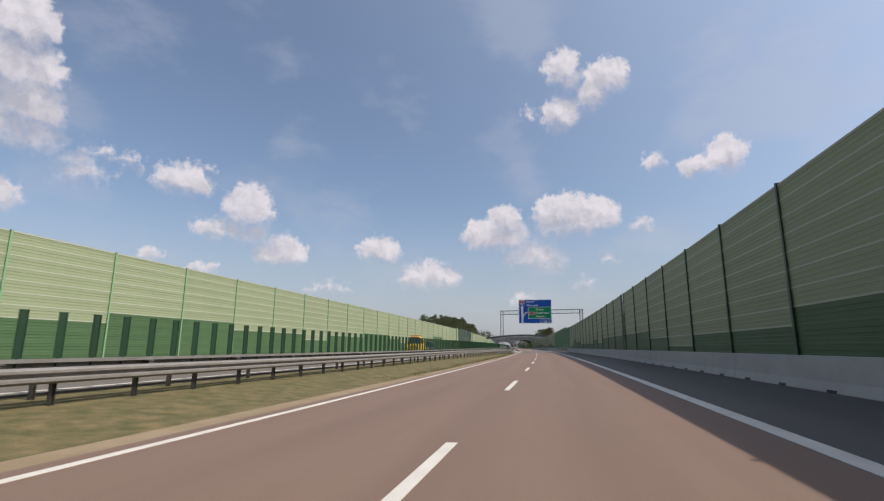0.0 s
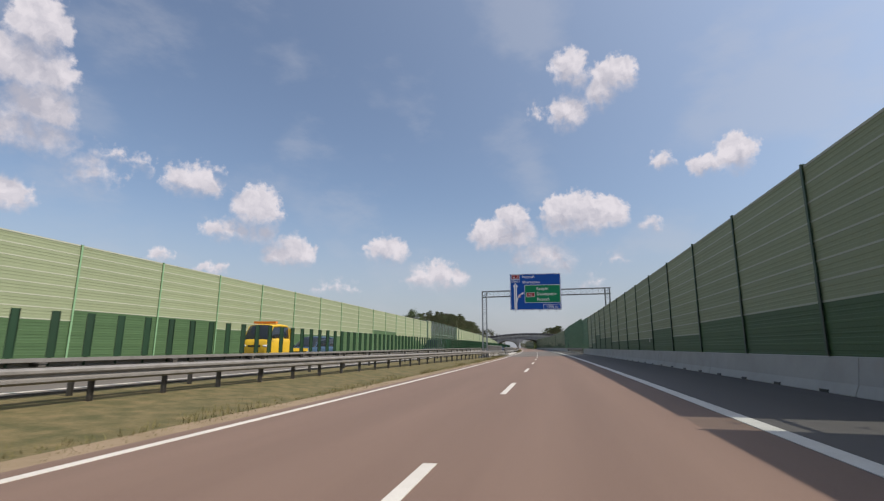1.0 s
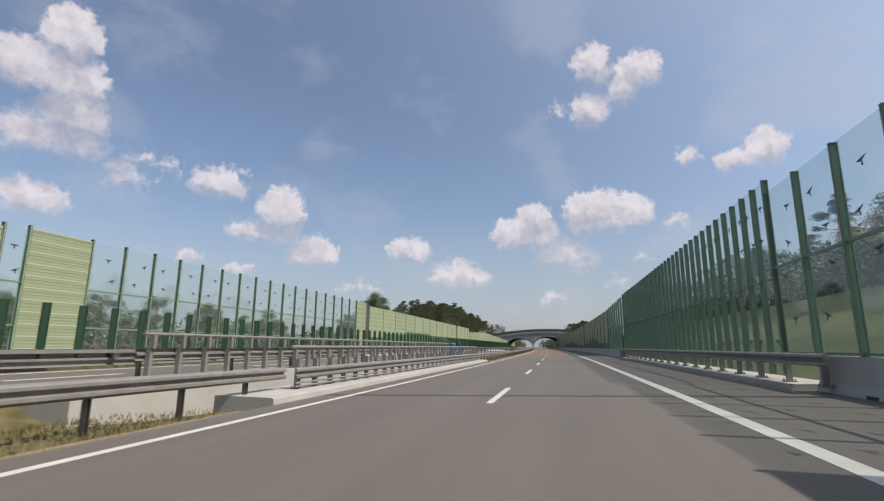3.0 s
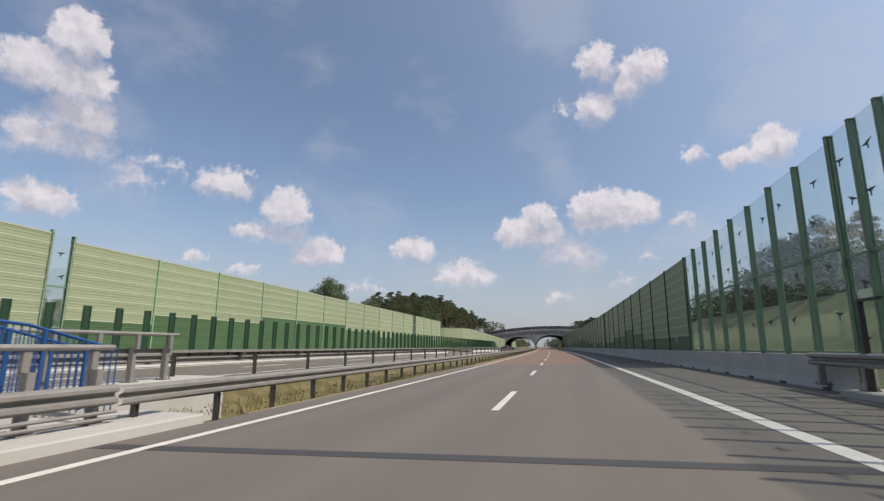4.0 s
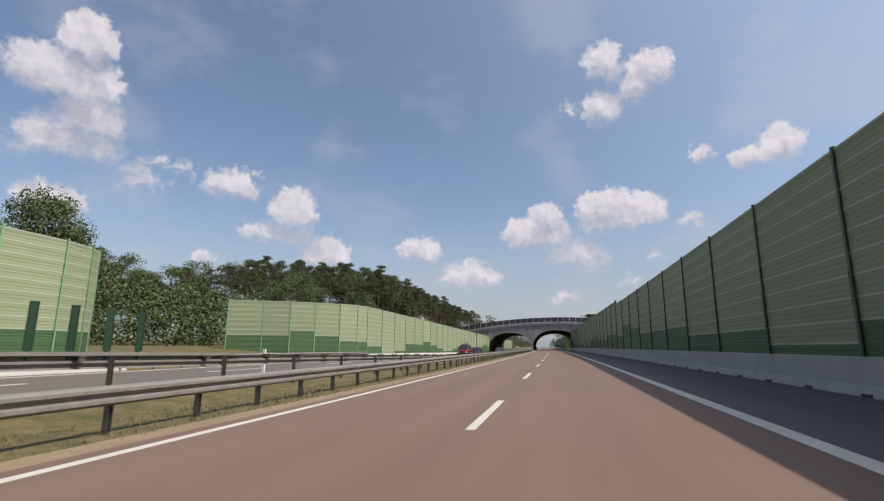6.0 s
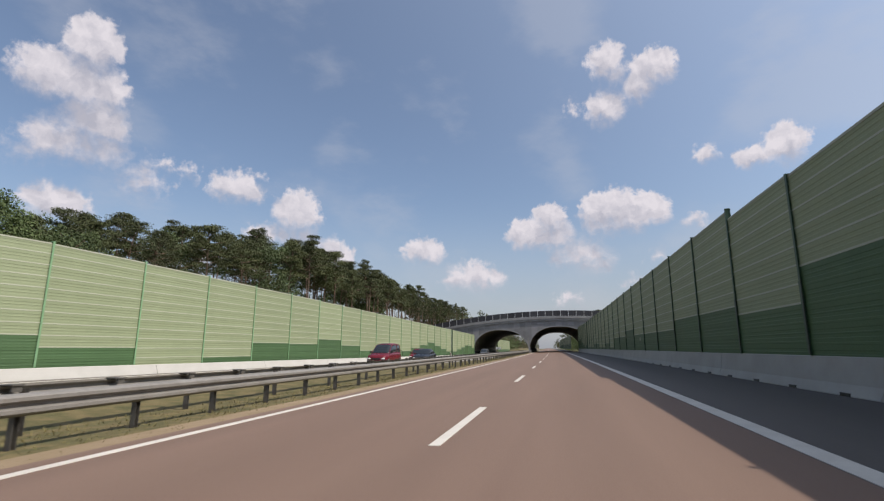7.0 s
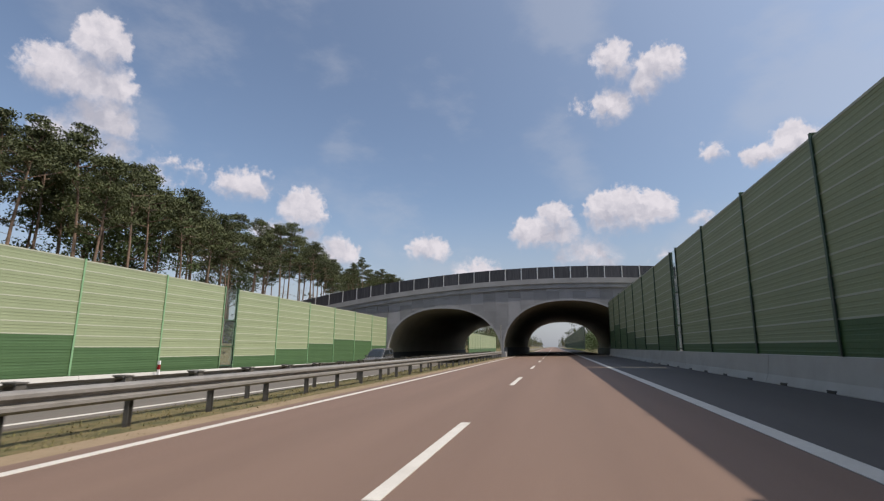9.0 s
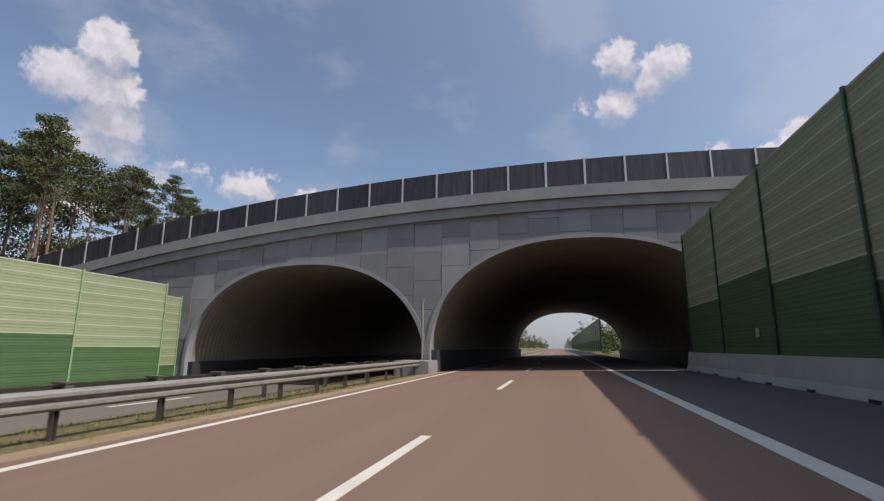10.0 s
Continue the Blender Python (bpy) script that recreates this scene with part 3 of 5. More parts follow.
def glass_bays(root, marks, lat, base, top, face, post="mid_post", rails=(0.12, 1.35, 3.1)):
    for i, (s, e) in enumerate(zip(marks[:-1], marks[1:])):
        a, b = W(s, lat, base(s)), W(e, lat, base(e))
        d = b - a
        yaw, length = math.atan2(-d.x, d.y), math.hypot(d.x, d.y)
        m = Matrix.Translation(a) @ Matrix.Rotation(yaw, 4, "Z")
        h = round(top(s) - base(s), 1)
        key = (round(length, 1), h)
        if key not in _glass:
            bm = bmesh.new()
            box(bm, -0.008, 0.008, 0.06, length - 0.06, 0.1, h)
            bm2 = bmesh.new()
            box(bm2, -0.03, 0.03, 0.02, length - 0.02, -0.035, 0.035)
            _glass[key] = (finish(bm, "pane", M["pane"]), finish(bm2, "rail", M[post]))
        pane = part("pane", _glass[key][0], None, root, m=m)
        for z in rails:
            part("rail", _glass[key][1], None, root, m=m @ Matrix.Translation((0, 0, z)))
        for j, z in enumerate((h - 0.75, h - 1.75, 2.15, 0.95) if length > 0.7 else ()):
            y = length * (0.5 + 0.18 * math.sin(i * 2.1 + j * 1.7))
            part("decal", DECAL, None, root, m=m @ Matrix.Translation((-0.013 * (-face), y, z)) @ Matrix.Rotation(0.35 * math.sin(i * 1.3 + j), 4, "X"))
        part("post", post_mesh(top(s) - base(s) + 0.06, post), None, root, m=m)
    e = marks[-1]
    part("post", post_mesh(top(e) - base(e) + 0.06, post), None, root, m=at(e, lat, base(e)))


def spread(a, b, step):
    n = max(1, int(round((b - a) / step)))
    return [a + (b - a) * i / n for i in range(n + 1)]


def pick(rows, first, step):
    """Rows of dark cassettes, bay by bay from a first mark; past the list it starts anew."""
    return lambda s: rows[int((s - first) // step) % len(rows)]


r_base = lambda s: zr(8) + 0.84
r_top = lambda s: lerp(s, (277, 5.8), (279, 6.15), (300, 6.25), (365, 6.4), (396, 6.6))
R_ROWS = [2, 3, 3, 2, 2, 1, 0, 1, 2, 2, 3, 3, 4, 4, 3, 2, 2, 1, 2, 2]
wr = empty("wall_right", label="tall noise wall of ribbed green panels in shade, pale above and deep green below", category="noise wall", kind="structure")
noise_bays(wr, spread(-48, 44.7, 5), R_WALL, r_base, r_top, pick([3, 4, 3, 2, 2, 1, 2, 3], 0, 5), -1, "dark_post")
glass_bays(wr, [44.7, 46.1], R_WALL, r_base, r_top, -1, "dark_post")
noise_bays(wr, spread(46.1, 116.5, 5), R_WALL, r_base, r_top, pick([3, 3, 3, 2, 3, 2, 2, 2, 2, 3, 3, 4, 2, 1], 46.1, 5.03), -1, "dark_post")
glass_bays(wr, spread(116.5, 128, 1.85), R_WALL, r_base, r_top, -1, rails=(0.05, 2.5))
glass_bays(wr, spread(128, 162, 0.97), R_WALL, lambda s: zr(8) + 0.25, lambda s: 6.2, -1, rails=(0.6, 2.8))
glass_bays(wr, spread(162, 176.5, 1.85), R_WALL, r_base, lambda s: lerp(s, (162, 6.15), (176.5, 5.8)), -1, rails=(0.05, 2.5))
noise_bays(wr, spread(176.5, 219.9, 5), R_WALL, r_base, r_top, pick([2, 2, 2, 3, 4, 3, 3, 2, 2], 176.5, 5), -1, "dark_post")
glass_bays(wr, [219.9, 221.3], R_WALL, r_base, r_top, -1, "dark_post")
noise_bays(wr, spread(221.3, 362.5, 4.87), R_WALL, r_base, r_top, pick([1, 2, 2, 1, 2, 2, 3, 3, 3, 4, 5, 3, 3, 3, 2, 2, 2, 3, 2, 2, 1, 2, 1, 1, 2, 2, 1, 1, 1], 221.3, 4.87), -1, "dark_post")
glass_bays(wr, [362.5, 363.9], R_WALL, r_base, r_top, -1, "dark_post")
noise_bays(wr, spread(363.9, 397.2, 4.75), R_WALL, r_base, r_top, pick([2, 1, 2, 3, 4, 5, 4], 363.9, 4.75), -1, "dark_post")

l_base = lambda s: z_left(s) + 0.0
l_top = lambda s: lerp(s, (244, 5.75), (274, 5.65), (395, 4.6))
L_WALL = -20.0
wl = empty("wall_left", label="tall sunlit noise wall of ribbed pale green panels with a deep green foot", category="noise wall", kind="structure")
noise_bays(wl, spread(-45, 126.2, 5), L_WALL, l_base, l_top, pick([2, 2, 3, 3, 4, 4, 3, 3, 2, 3, 3, 4, 4, 3, 2, 3, 3, 4, 4, 5, 5, 4, 4, 3, 2, 2], 0, 5), 1)
glass_bays(wl, [126.2, 127.2], L_WALL, l_base, lambda s: 5.9, 1)
noise_bays(wl, [127.2, 130.1], L_WALL, l_base, lambda s: 5.95, lambda s: 1, 1)
glass_bays(wl, spread(130.1, 162.2, 1.9), L_WALL, l_base, lambda s: 5.95, 1)
noise_bays(wl, [162.2, 165.1], L_WALL, l_base, lambda s: 5.95, lambda s: 1, 1)
glass_bays(wl, [165.1, 166.1], L_WALL, l_base, lambda s: 5.9, 1)
noise_bays(wl, spread(166.1, 220.8, 5.05), L_WALL, l_base, l_top, pick([3, 4, 4, 5, 5, 5, 4, 4, 3, 4, 4], 166.1, 4.98), 1)
glass_bays(wl, [220.8, 222.2], L_WALL, l_base, l_top, 1, "dark_post")
noise_bays(wl, spread(222.2, 237.6, 5.1), L_WALL, l_base, l_top, pick([5, 5, 4], 222.2, 5.1), 1)
noise_bays(wl, [237.6, 240.4, 242.0, 243.0, 243.5], lambda s: -lerp(s, (237.6, 20.0), (240.4, 20.1), (242.0, 20.5), (243.0, 21.2), (243.5, 22.4)), l_base, l_top, lambda s: 3, 1)
noise_bays(wl, [266.8, 268.4, 269.6, 271.2, 273.0, 275.0, 277.0], lambda s: lerp(s, (266.8, -31), (268.4, -28), (269.6, -25.6), (271.2, -23.6), (273, -21.6), (275, -20.4), (277, -20.0)), l_base, l_top, lambda s: int(lerp(s, (267, 4.2), (270, 5.2), (273, 4.2), (276, 3.2))), 1)
noise_bays(wl, spread(277, 363.0, 5.06), L_WALL, l_base, l_top, pick([2, 0, 1, 3, 3, 4, 3, 2, 1, 1, 2, 3, 4, 5, 3, 2, 1], 277, 5.06), 1)
glass_bays(wl, [363.0, 364.4], L_WALL, l_base, l_top, 1, "dark_post")
noise_bays(wl, spread(364.4, 395.2, 5.1), L_WALL, l_base, l_top, pick([1, 2, 3, 4, 4, 3], 364.4, 5.14), 1)
noise_bays(wl, [395.6, 397.4], lambda s: lerp(s, (395.6, -20.5), (397.4, -20.9)), l_base, lambda s: 4.1, lambda s: 1, 1)
wf = empty("wall_far", label="noise wall beyond the overpass", category="noise wall", kind="structure")
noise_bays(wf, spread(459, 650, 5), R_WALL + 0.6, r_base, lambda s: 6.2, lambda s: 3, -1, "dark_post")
noise_bays(wf, spread(459, 520, 5), L_WALL, l_base, lambda s: 4.5, lambda s: 2, 1)


# ---- guard rails ----
def beam_profile(lat, z, side):
    """A folded W-beam; side +1 faces right."""
    pts = [(0.0, 0.0), (0.07, 0.025), (0.095, 0.05), (0.095, 0.1), (0.01, 0.135), (0.01, 0.175), (0.095, 0.21), (0.095, 0.26), (0.07, 0.285), (0.0, 0.31)]
    back = [(x - 0.006, y) for x, y in reversed(pts)]
    return [(lat + side * x, z + y) for x, y in pts + back]


rail_post = bmesh.new()
box(rail_post, -0.05, 0.05, -0.042, -0.036, -0.35, 0.68)
box(rail_post, -0.05, 0.05, 0.036, 0.042, -0.35, 0.68)
box(rail_post, -0.05, -0.044, -0.036, 0.036, -0.35, 0.68)
RAIL_POST = finish(rail_post, "post", M["zinc_dark"])


def guard_rail(name, s0, s1, lat, z, label, side=1, gap=2.0, double=False, mat="zinc"):
    root = empty(name, label=label, category="guard rail", kind="structure")
    swept("beam", M[mat], s0, s1, 3.0, lambda s: beam_profile(lat(s), z(s) + 0.42, side), parent=root)
    if double:
        swept("beam", M[mat], s0, s1, 3.0, lambda s: beam_profile(lat(s) - side * 0.34, z(s) + 0.42, -side), parent=root)
    for s in np.arange(s0 + 0.4, s1, gap):
        s = float(s)
        part("post", RAIL_POST, None, root, m=at(s, lat(s) - side * (0.15 if double else 0.06), z(s)))
    return root


lat1 = lambda s: lerp(s, (47, -8.2), (100, -6.15), (135, -5.5), (180, -5.45), (300, -5.7), (396, -5.3))
z1 = lambda s: lerp(s, (90, 0.04), (135, zr(-5.5) - 0.03), (400, zr(-5.5) - 0.03))
guard_rail("guard_rail_near", -60, 112, lat1, z1, "double galvanised steel guard rail on posts in the grass median", gap=2.0, double=True)
guard_rail("guard_rail_near", 112, 123.9, lat1, z1, "galvanised steel guard rail on posts before the bridge", gap=2.0)
guard_rail("guard_rail_near", 155.5, 397, lat1, z1, "galvanised steel guard rail on posts along the grass median", gap=2.0)
lat2 = lambda s: lerp(s, (110, -9.4), (230, -9.2), (262, -7.4), (396, -6.6))
z2 = lambda s: lerp(s, (40, 0.1), (110, 0.26), (230, 0.25), (262, -0.2), (396, -0.2))
guard_rail("guard_rail_rear", -60, 397, lat2, z2, "galvanised steel guard rail along the oncoming lanes", side=-1, gap=3.8)

guard_rail("guard_rail_far", 242.6, 274.6, lambda s: -18.95, lambda s: z_opp(s, -18.9) - 0.02, "galvanised steel guard rail in the gap between the noise walls", gap=2.0)
# spacer plates across the rear rail
bm = bmesh.new()
box(bm, -0.16, 0.16, -0.1, 0.1, 0.0, 0.025)
box(bm, -0.14, -0.1, -0.08, 0.08, -0.1, 0.0)
box(bm, 0.1, 0.14, -0.08, 0.08, -0.1, 0.0)
SPACER = finish(bm, "spacer", M["zinc_dark"])
spacers = empty("rail_spacers", label="row of dark steel spacer plates on the guard rail", category="guard rail", kind="structure")
for s in list(np.arange(-30.0, 238.0, 3.8)) + list(np.arange(239.0, 396.0, 2.0)):
    s = float(s)
    part("spacer", SPACER, None, spacers, m=at(s, lat2(s) + 0.02, z2(s) + (0.69 if s < 237.5 else 0.745)))

bm = bmesh.new()
box(bm, -0.08, 0.08, -0.015, 0.015, 0.06, 1.06)
box(bm, -0.08, -0.065, -0.03, -0.015, 0.06, 1.06)
box(bm, 0.065, 0.08, -0.03, -0.015, 0.06, 1.06)
box(bm, -0.03, 0.03, -0.01, 0.01, 0.0, 0.1)
box(bm, -0.025, 0.025, 0.075, 0.11, -0.14, 0.02)
box(bm, -0.025, 0.025, -0.01, 0.11, 0.02, 0.05)
bmesh.ops.bevel(bm, geom=[e for e in bm.edges if abs(e.verts[0].co.z - e.verts[1].co.z) < 0.01 and e.verts[0].co.z > 1.0], offset=0.015, segments=1)
BLADE = finish(bm, "blade", M["blade"])
screen = empty("antiglare_screen", label="row of upright dark green anti-glare blades on the guard rail", category="anti-glare screen", kind="structure")
for k in range(310):
    s = -32 + 0.86 * k
    if s < 237:
        part("blade", BLADE, None, screen, m=at(s, lat2(s), z2(s) + 0.76, 62))
swept("carrier", M["zinc"], -33, 237.5, 3.0, lambda s: [(lat2(s) - 0.06, z2(s) + 0.72), (lat2(s) + 0.06, z2(s) + 0.72), (lat2(s) + 0.06, z2(s) + 0.8), (lat2(s) - 0.06, z2(s) + 0.8)], parent=screen)

# ---- overpass ----
P0, P1 = 398.0, 456.0
ARCH = {"own": (3.0, 8.15, 1.0, 6.95), "opposite": (-13.05, 7.65, 0.2, 6.05)}  # centre, half width, springing, crown


def arch_z(x, key):
    c, hw, z0, z1 = ARCH[key]
    q = abs(x - c) / hw
    return None if q >= 1 else z0 + (z1 - z0) * (1 - q ** 2.35) ** (1 / 2.05)


def opening(x):
    z = [arch_z(x, k) for k in ARCH]
    z = [q for q in z if q is not None]
    return max(z) if z else -1.4


def deck_z(x):
    """Top of the dark parapet panels across the road."""
    return 11.3 - 0.0028 * (x - 4.0) ** 2


XL, XR = -46.0, 30.0
over = empty("overpass", label="grey concrete wildlife overpass with two arched tunnels and a dark panelled parapet", category="overpass", kind="structure")
OV = at(P0, 0, 0)


def face_wall(name, y0, y1, mat):
    bm = bmesh.new()
    xs = sorted(set(list(np.arange(XL, XR + 0.01, 0.5)) + [c + hw * math.sin(t) * sgn for c, hw, _, _ in ARCH.values() for sgn in (-1, 1) for t in np.linspace(0.0, math.pi / 2, 26)]))
    cols = []
    for x in xs:
        lo, hi = opening(float(x)), deck_z(x) - 2.75
        cols.append([bm.verts.new((x, y, z)) for y in (y0, y1) for z in (lo, max(hi, lo + 0.05))])
    for a, b in zip(cols[:-1], cols[1:]):
        bm.faces.new((a[0], b[0], b[1], a[1]))
        bm.faces.new((a[3], b[3], b[2], a[2]))
        bm.faces.new((a[1], b[1], b[3], a[3]))
        bm.faces.new((a[2], b[2], b[0], a[0]))
    return part(name, bm, M[mat], over, m=OV)


face_wall("face_wall", 0.12, 0.5, "grey_concrete")
face_wall("far_face_wall", P1 - P0 - 0.5, P1 - P0 - 0.1, "grey_concrete")

# facing blocks, staggered, each with its own edges
rnd = random.Random(5)


def facing_block(x0, x1, z0, z1):
    n = 6
    xs = [x0 + 0.012 + (x1 - x0 - 0.024) * i / n for i in range(n + 1)]
    run = []
    for x in xs:
        lo, hi = max(z0 + 0.012, opening(x) + 0.2 if opening(x) > 0 else -1.4), min(z1 - 0.012, deck_z(x) - 2.76)
        if hi - lo > 0.04:
            run.append((x, lo, hi))
    if len(run) < 2:
        return
    bm = bmesh.new()
    y = rnd.uniform(0.055, 0.085)
    cols = [[bm.verts.new(c) for c in ((x, y, lo), (x, y, hi), (x, 0.125, lo), (x, 0.125, hi))] for x, lo, hi in run]
    for a, b in zip(cols[:-1], cols[1:]):
        bm.faces.new((a[0], b[0], b[1], a[1]))
        bm.faces.new((a[1], b[1], b[3], a[3]))
        bm.faces.new((a[2], b[2], b[0], a[0]))
    a, b = cols[0], cols[-1]
    bm.faces.new((a[0], a[1], a[3], a[2]))
    bm.faces.new((b[0], b[2], b[3], b[1]))
    part("facing_block", bm, M["grey_concrete"], over, m=OV)


bw = 1.62
for i in range(int((14 - XL) / bw)):
    x = XL + 1 + i * bw
    for j in range(-2, 10):
        z = j * 1.62 + (0.81 if i % 2 else 0.0)
        facing_block(x, x + bw, z, z + 1.62)

# arch rims and corrugated linings
for key in ARCH:
    c, hw, z0, z1 = ARCH[key]
    ts = np.linspace(-math.pi / 2, math.pi / 2, 61)
    xs = [c + hw * 0.9995 * math.sin(t) for t in ts]
    bm = bmesh.new()
    prev = None
    pts = [(xs[0], -1.4)] + [(x, arch_z(x, key) or z0) for x in xs] + [(xs[-1], -1.4)]
    for k, (x, z) in enumerate(pts):
        nx, nz = (x - c) / hw, max(0.0, (z - z0) / (z1 - z0))
        q = math.hypot(nx, nz) or 1
        nx, nz = nx / q, nz / q
        ring = [bm.verts.new(v) for v in ((x - nx * 0.03, 0.0, z - nz * 0.03), (x + nx * 0.2, 0.0, z + nz * 0.2), (x + nx * 0.2, 0.14, z + nz * 0.2), (x - nx * 0.03, 0.5, z - nz * 0.03))]
        if prev:
            for a in range(4):
                bm.faces.new((prev[a], prev[(a + 1) % 4], ring[(a + 1) % 4], ring[a]))
        prev = ring
    part("arch_rim", bm, M["grey_concrete"], over, m=OV)
    bm = bmesh.new()
    ys = np.arange(0.3, P1 - P0 - 0.2, 0.19)
    prev = None
    for k, y in enumerate(ys):
        d = 0.028 if k % 2 else 0.0
        row = []
        for x, z in pts:
            nx, nz = (x - c) / hw, max(0.0, (z - z0) / (z1 - z0))
            q = math.hypot(nx, nz) or 1
            row.append(bm.verts.new((x - nx / q * d, y, z - nz / q * d)))
        if prev:
            for a in range(len(row) - 1):
                bm.faces.new((prev[a], prev[a + 1], row[a + 1], row[a]))
        prev = row
    part("tunnel_lining", bm, M["lining"], over, label="corrugated steel tunnel lining", m=OV)
    # concrete plinths along the foot of the lining
    bm = bmesh.new()
    for sgn in (-1, 1):
        x = c + sgn * hw
        box(bm, min(x, x - sgn * 0.35), max(x, x - sgn * 0.35), 0.3, P1 - P0 - 0.3, -1.3, z0 + 0.05)
    part("plinth", bm, M["bitumen"], over, "black coated plinth", m=OV)

bm = bmesh.new()
tube(bm, (-5.45, -0.35, -0.4), (-5.45, -0.35, 3.7), 0.06, 10)
box(bm, -5.55, -5.35, -0.45, -0.25, 3.7, 3.85)
part("drain_pipe", bm, M["zinc"], over, "grey drain pipe down the middle pier", m=OV)
bm = bmesh.new()
box(bm, -6.6, -4.75, -1.6, 0.3, -0.5, 0.52)
bmesh.ops.bevel(bm, geom=bm.edges[:], offset=0.08, segments=2)
part("pier_base", bm, M["fascia"], over, "concrete block at the foot of the pier", m=OV)
# fascia beams that follow the deck's arc
def deck_beam(name, mat, y0, y1, below, above, label=""):
    bm = bmesh.new()
    prev = None
    for x in np.arange(XL, XR + 0.1, 1.0):
        t = deck_z(x)
        ring = [bm.verts.new(v) for v in ((x, y0, t - below), (x, y0, t - above), (x, y1, t - above), (x, y1, t - below))]
        if prev:
            for a in range(4):
                bm.faces.new((prev[a], ring[a], ring[(a + 1) % 4], prev[(a + 1) % 4]))
        prev = ring
    return part(name, bm, M[mat], over, label, m=OV)


deck_beam("cap_beam", "fascia", -0.28, 0.6, 2.2, 1.55)
deck_beam("lower_beam", "fascia", -0.12, 0.55, 2.78, 2.22)
deck_beam("deck", "grass", 0.6, P1 - P0, 2.7, 1.9, "grassed deck of the overpass")
for k, x in enumerate(np.arange(XL, XR - 1, 2.06)):
    a, b = Vector((x, 0, deck_z(x) - 1.53)), Vector((x + 2.06, 0, deck_z(x + 2.06) - 1.53))
    bm = bmesh.new()
    vs = []
    for y in (-0.03, 0.03):
        vs.append([bm.verts.new((p.x, y, p.z + q)) for p, q in ((a + Vector((0.06, 0, 0)), 0.02), (b - Vector((0.06, 0, 0)), 0.02), (b - Vector((0.06, 0, 0)), 1.5), (a + Vector((0.06, 0, 0)), 1.5))])
    bm.faces.new(vs[0])
    bm.faces.new(vs[1][::-1])
    for i in range(4):
        bm.faces.new((vs[0][i], vs[1][i], vs[1][(i + 1) % 4], vs[0][(i + 1) % 4]))
    part("parapet_panel", bm, M["tinted"], over, m=OV)
    bm = bmesh.new()
    box(bm, x - 0.045, x + 0.045, -0.07, 0.05, deck_z(x) - 1.56, deck_z(x) + 0.02)
    part("parapet_post", bm, M["bright_zinc"], over, m=OV)

# ---- gantry and sign ----
GS = 104.6
gantry = empty("gantry", at(GS, 0, 0) @ Matrix.Diagonal((1.02, 1.0, 1.03, 1.0)), label="galvanised steel lattice sign gantry spanning the carriageway", category="gantry")


def lattice(a, b, side, cell, r, rb):
    """A square lattice mast from a to b; side vectors give its two widths."""
    bm = bmesh.new()
    a, b = Vector(a), Vector(b)
    u, v = side
    corners = [(-0.5, -0.5), (0.5, -0.5), (0.5, 0.5), (-0.5, 0.5)]
    ch = [(a + u * p + v * q, b + u * p + v * q) for p, q in corners]
    for p, q in ch:
        tube(bm, p, q, r, 8)
    n = max(2, int(round((b - a).length / cell)))
    for k in range(4):
        c0, c1 = ch[k], ch[(k + 1) % 4]
        for i in range(n):
            f, g = i / n, (i + 1) / n
            p, q = (c0, c1) if (i + k) % 2 else (c1, c0)
            tube(bm, p[0].lerp(p[1], f), q[0].lerp(q[1], g), rb, 5, caps=False)
            tube(bm, c0[0].lerp(c0[1], f), c1[0].lerp(c1[1], f), rb * 0.9, 5, caps=False)
    return bm


X, Y, Z = Vector((1, 0, 0)), Vector((0, 1, 0)), Vector((0, 0, 1))
part("column", lattice((-6.8, 0, -0.6), (-6.8, 0, 8.5), (X * 0.56, Y * 0.7), 0.62, 0.055, 0.013), M["gantry_steel"], gantry)
part("column", lattice((9.15, 0, -0.6), (9.15, 0, 8.75), (X * 0.56, Y * 0.7), 0.62, 0.055, 0.013), M["gantry_steel"], gantry)
part("beam", lattice((-7.1, 0, 8.1), (9.55, 0, 8.35), (Y * 0.7, Z * 0.74), 0.75, 0.052, 0.013), M["gantry_steel"], gantry)
for x in (-6.8, 9.15):
    bm = bmesh.new()
    box(bm, x - 0.75, x + 0.75, -0.75, 0.75, -0.7, -0.02)
    part("footing", bm, M["fascia"], gantry)
for x in np.linspace(-2.6, 2.6, 6):
    bm = bmesh.new()
    tube(bm, (x, -0.58, 5.7), (x, -0.58, 10.4), 0.03, 6)
    tube(bm, (x, -0.58, 5.7), (x - 0.03, -0.05, 6.05), 0.016, 5)
    tube(bm, (x - 0.03, -0.05, 6.05), (x - 0.03, -0.05, 7.72), 0.016, 5)
    tube(bm, (x, -0.58, 6.06), (x - 0.03, -0.05, 6.06), 0.016, 5)
    box(bm, x - 0.05, x + 0.05, -0.6, -0.3, 7.62, 7.72)
    box(bm, x - 0.05, x + 0.05, -0.6, -0.3, 8.7, 8.8)
    part("bracket", bm, M["zinc"], gantry)

sign = empty("direction_sign", at(GS - 0.66, 0.02, -0.22) @ Matrix.Scale(1.05, 4), label="large blue motorway direction sign with a green field and white lettering", category="road sign")


def plate(name, x0, x1, z0, z1, y, mat, label="", parent=None, bevel=0.06, t=0.012):
    bm = bmesh.new()
    box(bm, x0, x1, y - t, y, z0, z1)
    es = [e for e in bm.edges if abs(e.verts[0].co.y - e.verts[1].co.y) > t * 0.5]
    bmesh.ops.bevel(bm, geom=es, offset=bevel, segments=3)
    return part(name, bm, M[mat], parent or sign, label)


